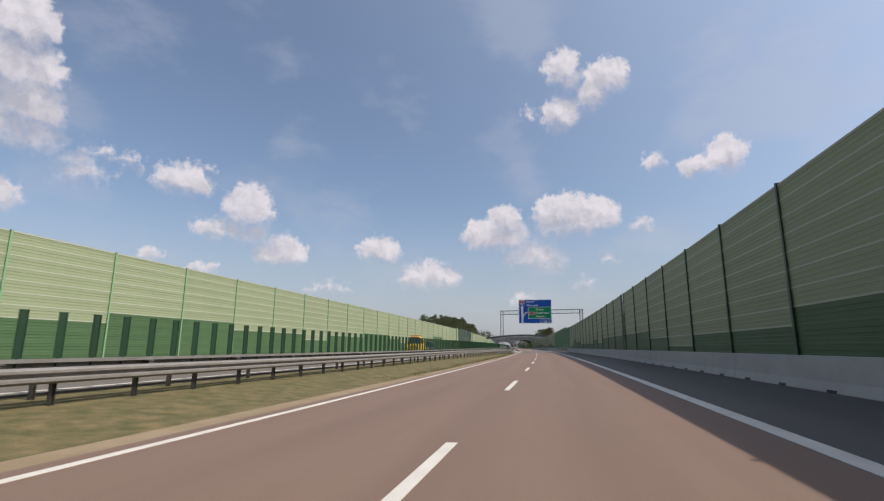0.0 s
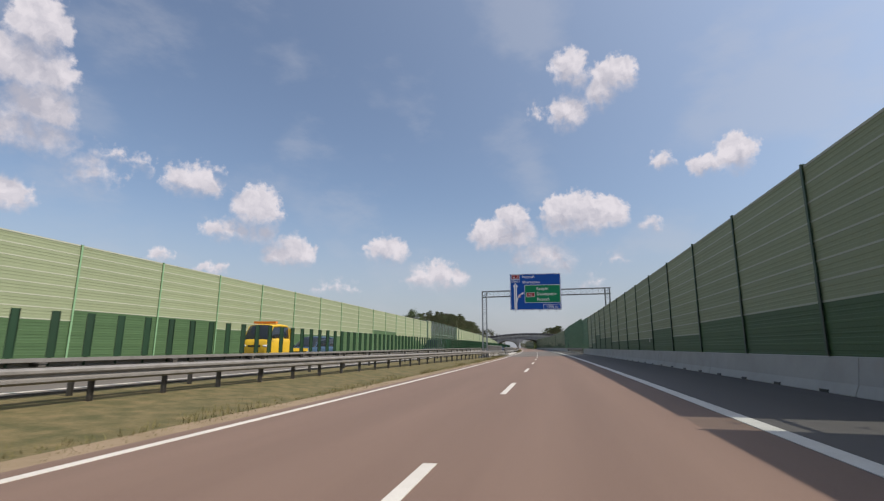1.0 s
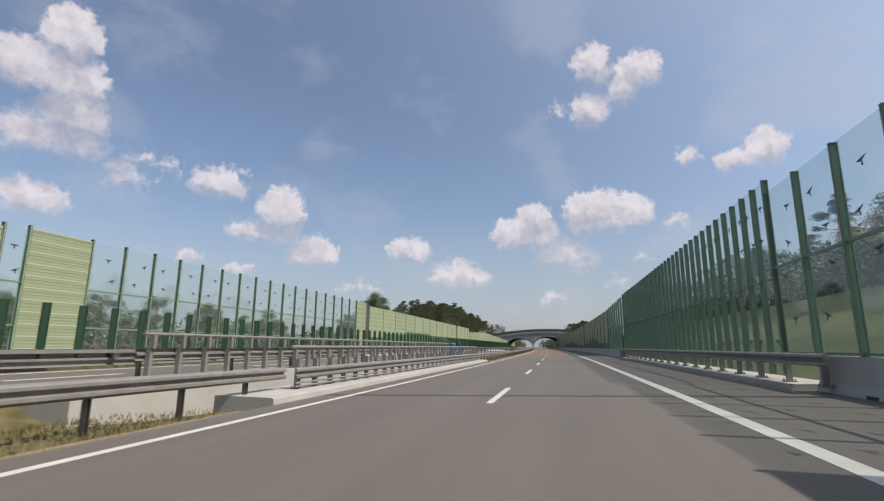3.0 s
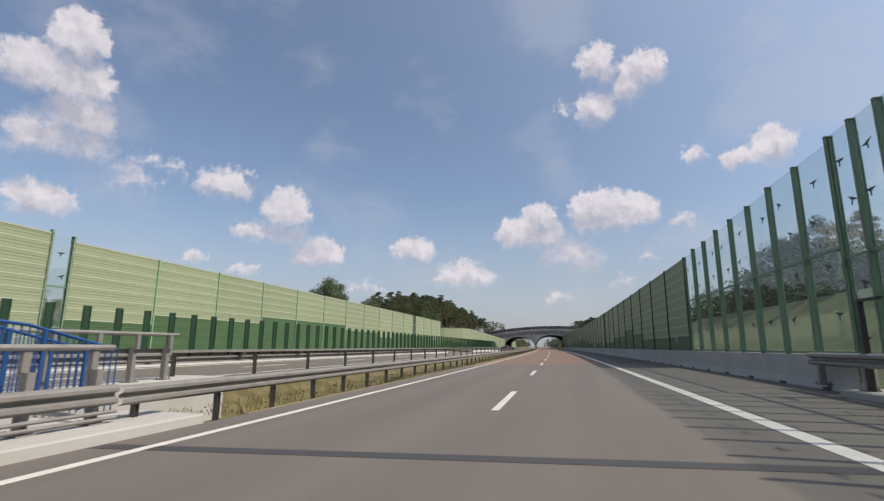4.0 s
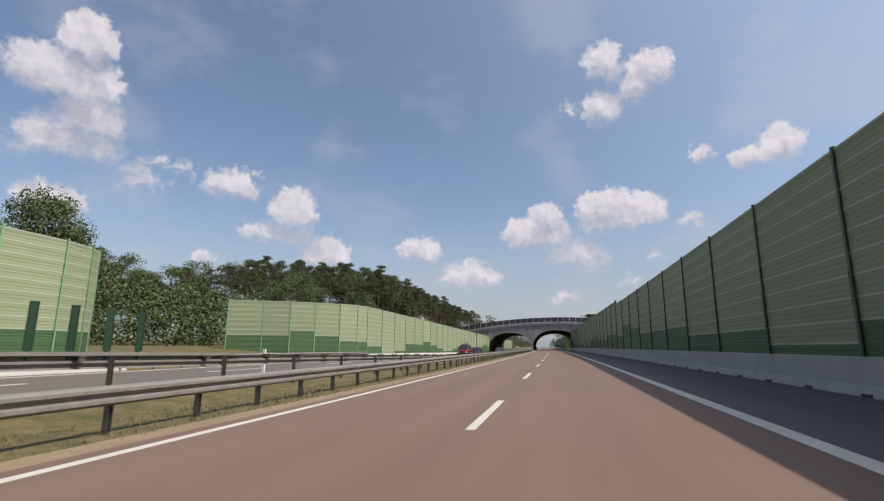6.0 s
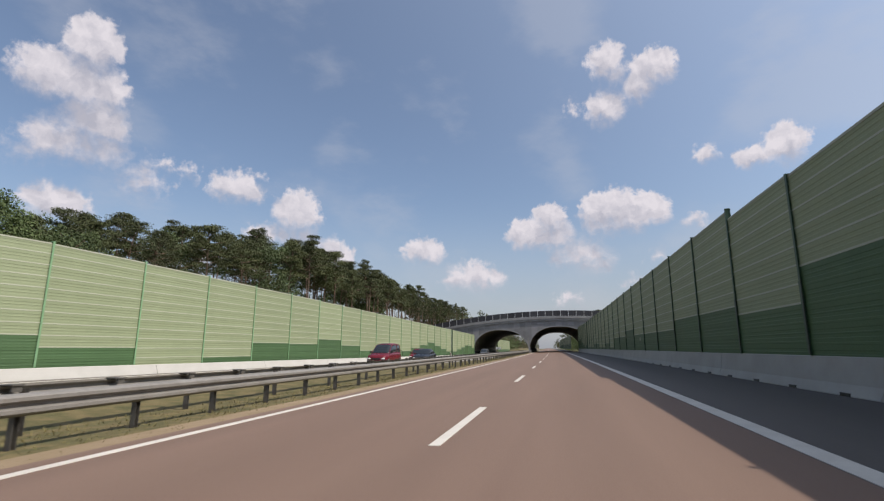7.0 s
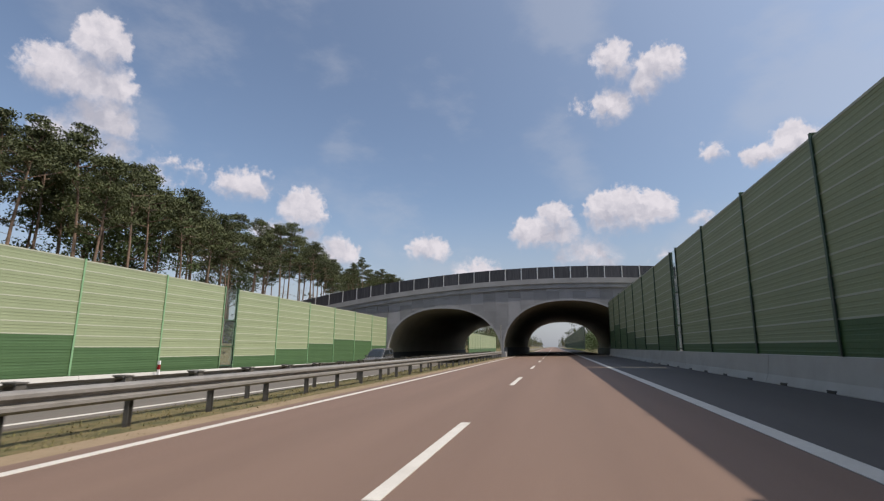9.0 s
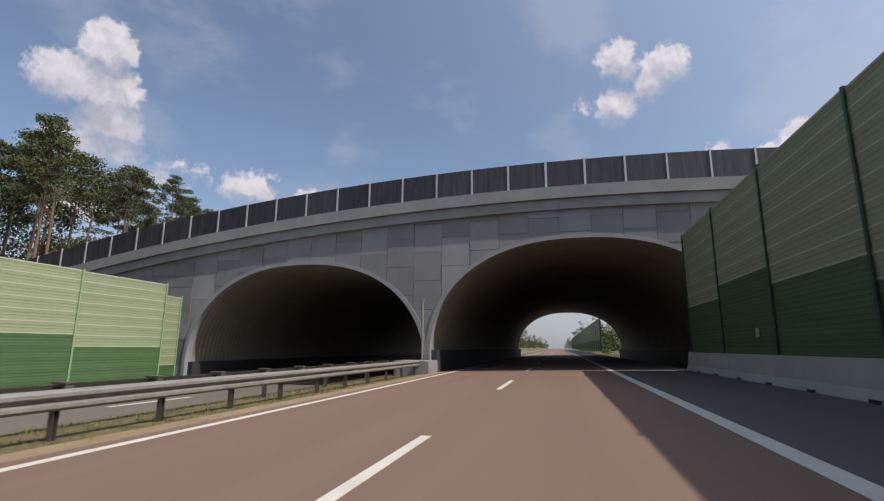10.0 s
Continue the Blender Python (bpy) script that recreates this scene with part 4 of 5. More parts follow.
def letters(text, x, z, size, y, parent, mat="white", spacing=1.08, align="LEFT"):
    cu = bpy.data.curves.new("letters", "FONT")
    cu.body, cu.size, cu.extrude, cu.space_character, cu.align_x, cu.offset = text, size, 0.004, spacing, align, 0.002 * size
    cu.materials.append(M[mat])
    ob = new("letters", cu)
    ob.parent = parent
    ob.matrix_basis = pose(x, y, z, 90, 0, 0)
    return tagged(ob, "white lettering reading " + text if mat == "white" else "dark lettering reading " + text)


SX0, SX1, SZ0, SZ1 = -3.2, 3.18, 6.02, 10.66
plate("panel", SX0, SX1, SZ0, SZ1, 0, "blue", bevel=0.12, t=0.05)
for a in ((SX0 + 0.04, SX1 - 0.04, SZ0 + 0.03, SZ0 + 0.07), (SX0 + 0.04, SX1 - 0.04, SZ1 - 0.07, SZ1 - 0.03), (SX0 + 0.04, SX0 + 0.08, SZ0 + 0.03, SZ1 - 0.03), (SX1 - 0.08, SX1 - 0.04, SZ0 + 0.03, SZ1 - 0.03)):
    plate("border", *a, -0.052, "white", bevel=0.005, t=0.004)
plate("border", -1.36, 3.12, 6.93, 9.22, -0.051, "white", bevel=0.1, t=0.004)
plate("green_field", -1.31, 3.07, 6.98, 9.17, -0.056, "green", "green field with white place names", bevel=0.08, t=0.004)
plate("route_plate", -3.0, -1.98, 10.02, 10.55, -0.052, "white", bevel=0.06, t=0.004)
plate("route_plate", -2.96, -2.02, 10.06, 10.51, -0.057, "red", "red route number plate", bevel=0.05, t=0.004)
letters("A 2", -2.49, 10.13, 0.42, -0.064, sign, align="CENTER")
plate("toll_plate", -3.0, -1.98, 9.58, 9.98, -0.052, "white", bevel=0.04, t=0.004)
plate("toll_plate", -2.96, -2.02, 9.62, 9.94, -0.057, "blue", bevel=0.03, t=0.004)
letters("Płatna", -2.49, 9.68, 0.28, -0.064, sign, align="CENTER")
letters("Poznań", -1.66, 10.1, 0.5, -0.056, sign)
letters("Warszawa", -1.66, 9.42, 0.5, -0.056, sign)
letters("Rzepin", 0.14, 8.55, 0.5, -0.064, sign)
letters("Świebodzin", 0.14, 7.87, 0.5, -0.064, sign, spacing=1.05)
letters("Poznań", 0.14, 7.2, 0.5, -0.064, sign)
plate("route_plate", -1.15, -0.1, 7.68, 8.24, -0.061, "white", bevel=0.04, t=0.004)
plate("route_plate", -1.11, -0.14, 7.72, 8.2, -0.066, "red", bevel=0.03, t=0.004)
letters("92", -0.62, 7.8, 0.44, -0.072, sign, align="CENTER")
plate("distance_plate", 0.95, 3.1, 6.12, 6.72, -0.052, "white", bevel=0.04, t=0.004)
plate("distance_plate", 0.99, 3.06, 6.16, 6.68, -0.057, "blue", bevel=0.03, t=0.004)
letters("1500 m", 2.02, 6.27, 0.44, -0.064, sign, align="CENTER")


def poly(name, pts, y, t, mat, label=""):
    bm = bmesh.new()
    a = [bm.verts.new((x, y - t, z)) for x, z in pts]
    b = [bm.verts.new((x, y, z)) for x, z in pts]
    bm.faces.new(a)
    bm.faces.new(b[::-1])
    for i in range(len(pts)):
        bm.faces.new((a[i], b[i], b[(i + 1) % len(pts)], a[(i + 1) % len(pts)]))
    return part(name, bm, M[mat], sign, label)


for x in (-2.62, -2.42):
    plate("lane_bar", x - 0.07, x + 0.07, 6.1, 9.2, -0.052, "white", bevel=0.005, t=0.004)
poly("arrow_head", [(-2.52, 9.5), (-2.86, 9.05), (-2.78, 8.98), (-2.52, 9.3), (-2.26, 8.98), (-2.18, 9.05)], -0.0525, 0.004, "white")
poly("exit_arrow", [(-2.36, 7.1), (-2.3, 7.1), (-2.2, 7.55), (-1.98, 7.9), (-1.62, 8.1), (-1.66, 7.98), (-1.42, 8.22), (-1.72, 8.28), (-1.68, 8.2), (-2.06, 8.0), (-2.28, 7.64), (-2.36, 7.3)], -0.0525, 0.004, "white")
for r, mat, y in ((0.2, "red", -0.057), (0.15, "white", -0.062)):
    bm = bmesh.new()
    tube(bm, (-2.02, y, 7.78), (-2.02, y + 0.003, 7.78), r, 20)
    part("limit_disc", bm, M[mat], sign)
letters("60", -2.02, 7.71, 0.2, -0.067, sign, "black", align="CENTER")

# ---- bridge railings ----
def bridge_rail(name, s0, s1, lat, side, z, label, low=True, handrail=True, gap=1.0):
    """Kerb-mounted steel rail: a beam, round bars, cranked posts on base plates."""
    root = empty(name, label=label, category="bridge railing", kind="structure")
    swept("beam", M["zinc"], s0, s1, 3.0, lambda s: beam_profile(lat, z + (0.26 if low else 0.46), side), parent=root)
    for q in ((0.08, 0.17) if low else ()):
        swept("bar", M["zinc"], s0, s1, 3.0, lambda s, q=q: [(lat + side * 0.06 + 0.03 * math.cos(a), z + q + 0.03 * math.sin(a)) for a in np.linspace(0, 2 * math.pi, 7)[:-1]], parent=root)
    if handrail:
        swept("handrail", M["zinc"], s0, s1, 3.0, lambda s: [(lat - side * 0.12 + 0.045 * math.cos(a), z + 1.12 + 0.045 * math.sin(a)) for a in np.linspace(0, 2 * math.pi, 9)[:-1]], parent=root)
    bm = bmesh.new()
    box(bm, -0.07, 0.07, -0.05, 0.05, 0.0, 0.8)
    if handrail:
        box(bm, -0.03 - side * 0.1, 0.05 - side * 0.1, -0.05, 0.05, 0.76, 1.1)
    box(bm, -0.14, 0.14, -0.13, 0.13, 0.0, 0.03)
    for x in (-0.1, 0.1):
        for y in (-0.09, 0.09):
            tube(bm, (x, y, 0.03), (x, y, 0.08), 0.018, 6)
    me = finish(bm, "post", M["zinc"])
    for s in spread(s0 + 0.3, s1 - 0.3, gap):
        part("post", me, None, root, m=at(s, lat - side * 0.06, z))
    return root


KZ = zr(-5.2) + 0.16
bridge_rail("bridge_railing", 124.0, 155.4, -5.45, 1, KZ, "light galvanised bridge railing with a handrail on a concrete kerb")
bridge_rail("bridge_railing", 122.0, 160.0, -8.6, -1, KZ + 0.3, "light galvanised bridge railing along the far edge of the gap", low=False)
kerb = swept("kerb", M["concrete"], 122.0, 156.6, 5.0, lambda s: [(-4.75, zr(-4.75) - 0.1), (-4.77, KZ - 0.02), (-4.82, KZ), (-6.3, KZ + 0.02), (-6.3, -1.0), (-4.75, -1.0)])
tagged(kerb, "pale concrete kerb under the bridge railing", "kerb", kind="structure")
kerb = swept("kerb", M["concrete"], 120.0, 161.5, 5.0, lambda s: [(-8.1, KZ + 0.3), (-9.9, KZ + 0.3), (-9.9, -1.4), (-8.1, -1.4)])
tagged(kerb, "concrete edge of the oncoming bridge deck", "kerb", kind="structure")
for s0, s1 in ((126.3, 161.7),):
    kerb = swept("kerb", M["concrete"], s0, s1, 5.0, lambda s: [(7.15, zr(7.1) - 0.05), (7.15, zr(7.1) + 0.14), (8.4, zr(7.1) + 0.18), (8.4, -0.6)])
    tagged(kerb, "concrete kerb along the bridge edge under the panes", "kerb", kind="structure")
bridge_rail("bridge_rail_right", 125.0, 163.5, 7.45, -1, zr(7.1) + 0.15, "dark galvanised guard rail on a kerb before the transparent wall", low=False, handrail=False, gap=1.9)
bm = bmesh.new()
box(bm, -0.05, 0.05, -0.05, 0.05, 0, 1.95)
box(bm, -0.05, 0.06, -0.7, 0.05, 1.9, 1.96)
tagged(part("joint_post", bm, M["black"], m=at(161.2, 7.5, zr(7) + 0.1)), "dark post at the bridge joint", "post")

# blue stair railing in the median
stairs = empty("stair_railing", at(154.7, -7.5, 0.05), label="blue painted steel railing beside maintenance steps", category="railing")
for x in (-0.4, 0.4):
    bm = bmesh.new()
    tube(bm, (x, 0, 1.5), (x, 0.5, 1.45), 0.03, 6)
    tube(bm, (x, 0.5, 1.45), (x, 2.2, 1.05), 0.03, 6)
    part("top_rail", bm, M["blue_rail"], stairs)
    for k, y in enumerate(np.arange(0.0, 2.25, 0.13)):
        top = 1.5 - 0.1 * y if y < 0.5 else 1.45 - 0.235 * (y - 0.5)
        bm = bmesh.new()
        tube(bm, (x, y, top - 1.2), (x, y, top), 0.014 if k % 6 else 0.035, 5)
        part("baluster", bm, M["blue_rail"], stairs)
for k in range(6):
    bm = bmesh.new()
    box(bm, -0.4, 0.4, 0.36 * k, 0.36 * k + 0.36, -1.4, 0.12 - 0.1 * k)
    part("step", bm, M["pale_concrete"], stairs)

# joints and repair bands across the carriageway
for s, w, la, lb in ((106.3, 0.16, -3.8, 3.6), (124.3, 0.25, -4.7, 7.2), (154.4, 0.28, -4.7, 7.2)):
    ob = swept("road_joint", M["black_tar"], s, s + w, w, lambda q, la=la, lb=lb: [(la, zr(la) + 0.005), (lb, zr(lb) + 0.005), (lb, zr(lb) - 0.02), (la, zr(la) - 0.02)])
    tagged(ob, "dark sealed joint across the road", "road joint", kind="structure")

# ---- distance plate in the median ----
km = empty("kilometre_plate", at(328.1, -6.25, zr(-6.2)), label="small white rectangular plate on a steel post in the median", category="road sign")
bm = bmesh.new()
tube(bm, (0, 0, -0.2), (0, 0, 1.42), 0.025, 8)
part("post", bm, M["zinc"], km)
for y, name in ((-0.045, "plate"), (0.045, "rear_plate")):
    bm = bmesh.new()
    box(bm, -0.32, 0.32, y - 0.008, y + 0.008, 1.12, 1.45)
    bmesh.ops.bevel(bm, geom=[e for e in bm.edges if abs(e.verts[0].co.y - e.verts[1].co.y) > 0.01], offset=0.03, segments=2)
    part(name, bm, M["white"] if y < 0 else M["zinc"], km)
letters("19", 0.0, 1.18, 0.29, -0.06, km, "black", align="CENTER")

# small markers: green number tags on the right wall, reflector posts along the left barrier
bm = bmesh.new()
box(bm, -0.012, 0.0, -0.13, 0.13, -0.13, 0.13)
TAG = finish(bm, "wall_tag", M["strip"])
for s, z in ((72.2, 1.7), (112.8, 1.75), (171.3 + 8, 1.65), (270.2, 1.9), (301.0, 1.9), (341.0, 1.8), (389.0, 1.7)):
    t = part("wall_tag", TAG, None, m=at(s, R_WALL - 0.072, z))
    tagged(t, "small pale square tag fixed to the noise wall", "tag", "tags on the noise wall")
for s, la in ((338.5, -18.75), (356.8, -18.8), (214.0, -18.75), (241.0, -10.1)):
    d = empty("delineator", at(s, la, z_left(s) - 0.9), label="white marker post with a red band at the barrier", category="marker post", group="marker posts")
    bm = bmesh.new()
    box(bm, -0.06, 0.06, -0.04, 0.04, 0, 1.5)
    part("body", bm, M["white"], d)
    bm = bmesh.new()
    box(bm, -0.064, 0.064, -0.044, 0.044, 1.05, 1.3)
    part("band", bm, M["red"], d, "red reflector band")


# ---- vehicles ----
def hull(bm, stations, mat=0):
    """Skin over cross-sections along y: each is (y, half width, z values and width factors up one side)."""
    prev = None
    for y, hw, prof in stations:
        right = [bm.verts.new((hw * k, y, z)) for k, z in prof]
        left = [bm.verts.new((-hw * k, y, z)) for k, z in reversed(prof)]
        ring = right + left
        if prev:
            for i in range(len(ring)):
                bm.faces.new((prev[i], prev[(i + 1) % len(ring)], ring[(i + 1) % len(ring)], ring[i])).material_index = mat
        else:
            bm.faces.new(ring[::-1]).material_index = mat
        prev = ring
    bm.faces.new(prev).material_index = mat


def eased(f, rows, reach=0.035):
    """A value along the car from its rows, with the corners rounded off."""
    xs, ys = [r[0] for r in rows], [r[1] for r in rows]
    return float(np.mean([np.interp(f + d, xs, ys) for d in np.linspace(-reach, reach, 7)]))


def vehicle(name, m, paint, label, length, width, shape, wheel=0.32, axles=(0.18, 0.8), lights=True):
    """Front towards -y. shape: rows of (fraction of length, belt height, roof height or None)."""
    root = empty(name, m, label=label, category="car" if name != "yellow_truck" else "truck", group="oncoming vehicles")
    hw = width / 2
    belts = [(f, b) for f, b, _ in shape]
    roofs = [(f, r) for f, _, r in shape if r]
    f0, f1 = roofs[0][0], roofs[-1][0]
    plan = lambda f: hw * (1 - 0.12 * abs(2 * f - 1) ** 4)
    y_at = lambda f: (f - 0.5) * length
    stations = []
    for f in (0.0, 0.012, 0.03, 0.06, *np.linspace(0.1, 0.9, 21), 0.94, 0.97, 0.988, 1.0):
        end = min(f, 1 - f)
        nip = 1 - 0.22 * max(0.0, 1 - end / 0.05) ** 2
        belt, foot = eased(f, belts) * (0.55 + 0.45 * nip), 0.2 + 0.12 * (1 - nip)
        stations.append((y_at(f), plan(f) * nip, [(0.84, foot), (0.95, foot + 0.08), (1.0, 0.5), (0.995, belt - 0.2), (0.965, belt - 0.08), (0.9, belt - 0.01), (0.5, belt + 0.02), (0.04, belt + 0.03)]))
    bm = bmesh.new()
    hull(bm, stations)
    part("body", bm, paint, root, smooth=True)
    cabin = [(f, eased(f, belts), max(eased(f, belts) + 0.02, eased(f, roofs, 0.05) if f0 + 0.05 < f < f1 - 0.05 else float(np.interp(f, [q[0] for q in roofs], [q[1] for q in roofs])))) for f in np.linspace(f0, f1, 22)]
    bm = bmesh.new()
    hull(bm, [(y_at(f), plan(f), [(0.88, b - 0.04), (0.85, b + 0.3 * (r - b)), (0.79, b + 0.75 * (r - b)), (0.7, b + 0.94 * (r - b)), (0.45, r), (0.04, r + 0.01)]) for f, b, r in cabin])
    part("glasshouse", bm, M["car_glass"], root, "dark window glass", smooth=True)
    crown = max(r for _, _, r in cabin)
    inner = [q for q in cabin if q[2] > crown - 0.13]
    bm = bmesh.new()
    hull(bm, [(y_at(f), plan(f), [(0.6, r - 0.08), (0.785, b + 0.8 * (r - b)), (0.71, b + 0.95 * (r - b) + 0.01), (0.45, r + 0.014), (0.04, r + 0.025)]) for f, b, r in inner])
    part("roof", bm, paint, root, smooth=True)
    front, mid, rear = inner[0], inner[len(inner) // 2], inner[-1]
    feet = (cabin[0][0] + 0.02, mid[0], cabin[-1][0] - 0.01)
    for (f, b, r), g in zip((front, mid, rear), feet):
        for sx in (-1, 1):
            bm = bmesh.new()
            tube(bm, (sx * plan(g) * 0.88, y_at(g), eased(g, belts) - 0.02), (sx * plan(f) * 0.765, y_at(f), b + 0.86 * (r - b)), 0.035, 6)
            part("pillar", bm, paint, root)
    for f in axles:
        for sx in (-1, 1):
            x = sx * (hw - 0.11)
            bm = bmesh.new()
            tube(bm, (x - 0.1, y_at(f), wheel), (x + 0.1, y_at(f), wheel), wheel, 20)
            w = part("wheel", bm, M["black"], root, "black tyre")
            bm = bmesh.new()
            tube(bm, (x + sx * 0.1, y_at(f), wheel), (x + sx * 0.118, y_at(f), wheel), wheel * 0.66, 14)
            part("rim", bm, M["zinc"], w, "silver alloy rim")
    if lights:
        b0 = shape[0][1]
        for sx in (-1, 1):
            bm = bmesh.new()
            box(bm, sx * width * 0.33 - 0.15, sx * width * 0.33 + 0.15, -length / 2 - 0.005, -length / 2 + 0.22, b0 - 0.17, b0 - 0.05)
            bmesh.ops.bevel(bm, geom=bm.edges[:], offset=0.04, segments=2)
            part("headlight", bm, M["white"], root, "clear headlight", smooth=True)
        bm = bmesh.new()
        box(bm, -width * 0.2, width * 0.2, -length / 2 - 0.012, -length / 2 + 0.1, b0 - 0.18, b0 - 0.07)
        part("grille", bm, M["black"], root, "dark grille")
        bm = bmesh.new()
        box(bm, -width * 0.38, width * 0.38, -length / 2 - 0.02, -length / 2 + 0.1, 0.27, 0.4)
        bmesh.ops.bevel(bm, geom=bm.edges[:], offset=0.03, segments=2)
        part("bumper", bm, M["black"], root, "dark bumper")
        for sx in (-1, 1):
            bm = bmesh.new()
            y = y_at(f0 + 0.07)
            box(bm, sx * (hw + 0.04) - 0.09, sx * (hw + 0.04) + 0.09, y - 0.04, y + 0.05, eased(f0 + 0.07, belts) + 0.0, eased(f0 + 0.07, belts) + 0.13)
            bmesh.ops.bevel(bm, geom=bm.edges[:], offset=0.025, segments=2)
            part("wing_mirror", bm, M["black"], root)
    return root


VAN = [(0.0, 0.72, None), (0.04, 0.86, None), (0.22, 1.02, 1.04), (0.4, 1.08, 1.72), (0.55, 1.08, 1.8), (0.8, 1.08, 1.82), (0.97, 1.06, 1.76), (1.0, 0.95, None)]
SEDAN = [(0.0, 0.62, None), (0.05, 0.74, None), (0.27, 0.9, 0.93), (0.42, 0.93, 1.38), (0.55, 0.94, 1.44), (0.7, 0.95, 1.38), (0.86, 0.97, 1.0), (1.0, 0.88, None)]
HATCH = [(0.0, 0.65, None), (0.05, 0.78, None), (0.24, 0.94, 0.97), (0.4, 0.98, 1.46), (0.6, 0.98, 1.52), (0.85, 0.98, 1.46), (0.98, 0.98, 1.02), (1.0, 0.85, None)]
BIGVAN = [(0.0, 0.9, None), (0.03, 1.05, None), (0.17, 1.2, 1.23), (0.3, 1.25, 2.1), (0.5, 1.25, 2.3), (0.8, 1.25, 2.32), (0.99, 1.25, 2.28), (1.0, 1.0, None)]


def on_lane(s, lat):
    return at(s, lat, z_opp(s, lat) + 0.005)


CARS = (
    ("red_van", 300.0, -12.6, "car_red", "red compact van with dark windows in the oncoming lane", 4.3, 1.72, VAN),
    ("dark_sedan", 313.0, -12.6, "car_dark", "dark grey saloon car in the oncoming lane", 4.55, 1.75, SEDAN),
    ("red_hatchback", 320.8, -15.4, "car_red", "red hatchback in the oncoming outer lane", 4.1, 1.7, HATCH),
    ("silver_minivan", 379.8, -15.2, "car_grey", "grey minivan before the mouth of the tunnel", 4.6, 1.8, VAN),
    ("grey_minivan", 95.9, -12.2, "car_grey", "dark grey minivan behind the anti-glare blades", 4.9, 1.85, [(f, b, r and r + 0.12 if r else None) for f, b, r in VAN]),
    ("blue_van", 71.3, -15.8, "car_steel", "blue people carrier behind the anti-glare blades", 4.9, 1.85, VAN),
)
for nm, s, la, col, lab, ln, wd, shp in CARS:
    vehicle(nm, on_lane(s, la), M[col], lab, ln, wd, shp)

# the red van carries a bicycle on its tail
bike = empty("bicycle", on_lane(300.0, -12.6) @ Matrix.Translation((0, 2.3, 0.55)), label="bicycle hung on the tail of a red van", category="bicycle")
for x in (-0.5, 0.5):
    bm = bmesh.new()
    for i in range(18):
        a, b = 2 * math.pi * i / 18, 2 * math.pi * (i + 1) / 18
        tube(bm, (x + 0.33 * math.cos(a), 0, 0.4 + 0.33 * math.sin(a)), (x + 0.33 * math.cos(b), 0, 0.4 + 0.33 * math.sin(b)), 0.02, 5, caps=False)
    part("wheel", bm, M["black"], bike)
bm = bmesh.new()
for a, b in (((-0.5, 0.4), (-0.1, 0.45)), ((-0.1, 0.45), (0.35, 0.85)), ((-0.1, 0.45), (-0.25, 0.95)), ((-0.25, 0.9), (0.35, 0.9)), ((0.5, 0.4), (0.33, 1.0)), ((-0.5, 0.4), (-0.25, 0.9))):
    tube(bm, (a[0], 0.0, a[1]), (b[0], 0.0, b[1]), 0.018, 5)
part("bike_frame", bm, M["black"], bike)

truck = vehicle("yellow_truck", on_lane(65.4, -16.0), M["car_yellow"], "yellow tow truck with a folding bed behind the anti-glare blades", 2.6, 2.1, [(0.0, 1.2, None), (0.06, 1.5, 1.52), (0.2, 1.55, 2.35), (0.6, 1.55, 2.45), (0.98, 1.55, 2.42), (1.0, 1.4, None)], wheel=0.42, axles=(0.45,))
bm = bmesh.new()
box(bm, -1.05, 1.05, 1.3, 3.5, 0.75, 0.95)
part("bed", bm, M["car_yellow"], truck)
bm = bmesh.new()
box(bm, -1.05, 1.05, 1.3, 1.42, 0.95, 2.2)
part("headboard", bm, M["car_yellow"], truck)
for sx in (-1, 1):
    bm = bmesh.new()
    tube(bm, (sx * 0.9 - 0.14, 2.5, 0.42), (sx * 0.9 + 0.14, 2.5, 0.42), 0.42, 18)
    part("wheel", bm, M["black"], truck, "black tyre")
bm = bmesh.new()
box(bm, -0.75, 0.75, -0.35, -0.1, 2.45, 2.58)
part("light_bar", bm, M["car_orange"], truck, "orange light bar")


# ---- trees ----
def clump(bm, centre, radius, flat, count, size, rnd, mat=0):
    """A loose tuft of small leaf blades round a centre."""
    for _ in range(count):
        d = Vector((rnd.gauss(0, 1), rnd.gauss(0, 1), rnd.gauss(0, 1))).normalized() * radius * rnd.random() ** 0.45
        d.z *= flat
        c = centre + d
        n = Vector((rnd.uniform(-1, 1), rnd.uniform(-1, 1), rnd.uniform(-0.2, 1.2))).normalized()
        u = n.cross(Vector((rnd.uniform(-1, 1), rnd.uniform(-1, 1), rnd.uniform(-1, 1)))).normalized()
        v = n.cross(u)
        a, b = size * rnd.uniform(0.6, 1.25), size * rnd.uniform(0.3, 0.6)
        vs = [bm.verts.new(c + u * a), bm.verts.new(c + v * b), bm.verts.new(c - u * a * 0.8), bm.verts.new(c - v * b)]
        bm.faces.new(vs).material_index = mat


def trunk_mesh(h, r, lean, rnd, mat):
    bm = bmesh.new()
    pts = []
    for k in range(8):
        f = k / 7
        pts.append(Vector((lean[0] * f * f + 0.12 * math.sin(f * 5 + r * 40), lean[1] * f * f + 0.1 * math.cos(f * 4), h * f - (0.3 if k == 0 else 0))))
    for k in range(7):
        tube(bm, pts[k], pts[k + 1], r * (1 - 0.8 * k / 7), 8, r * (1 - 0.8 * (k + 1) / 7), caps=False)
    return bm, pts


def along(pts, f):
    q = f * (len(pts) - 1)
    i = min(int(q), len(pts) - 2)
    return pts[i].lerp(pts[i + 1], q - i)


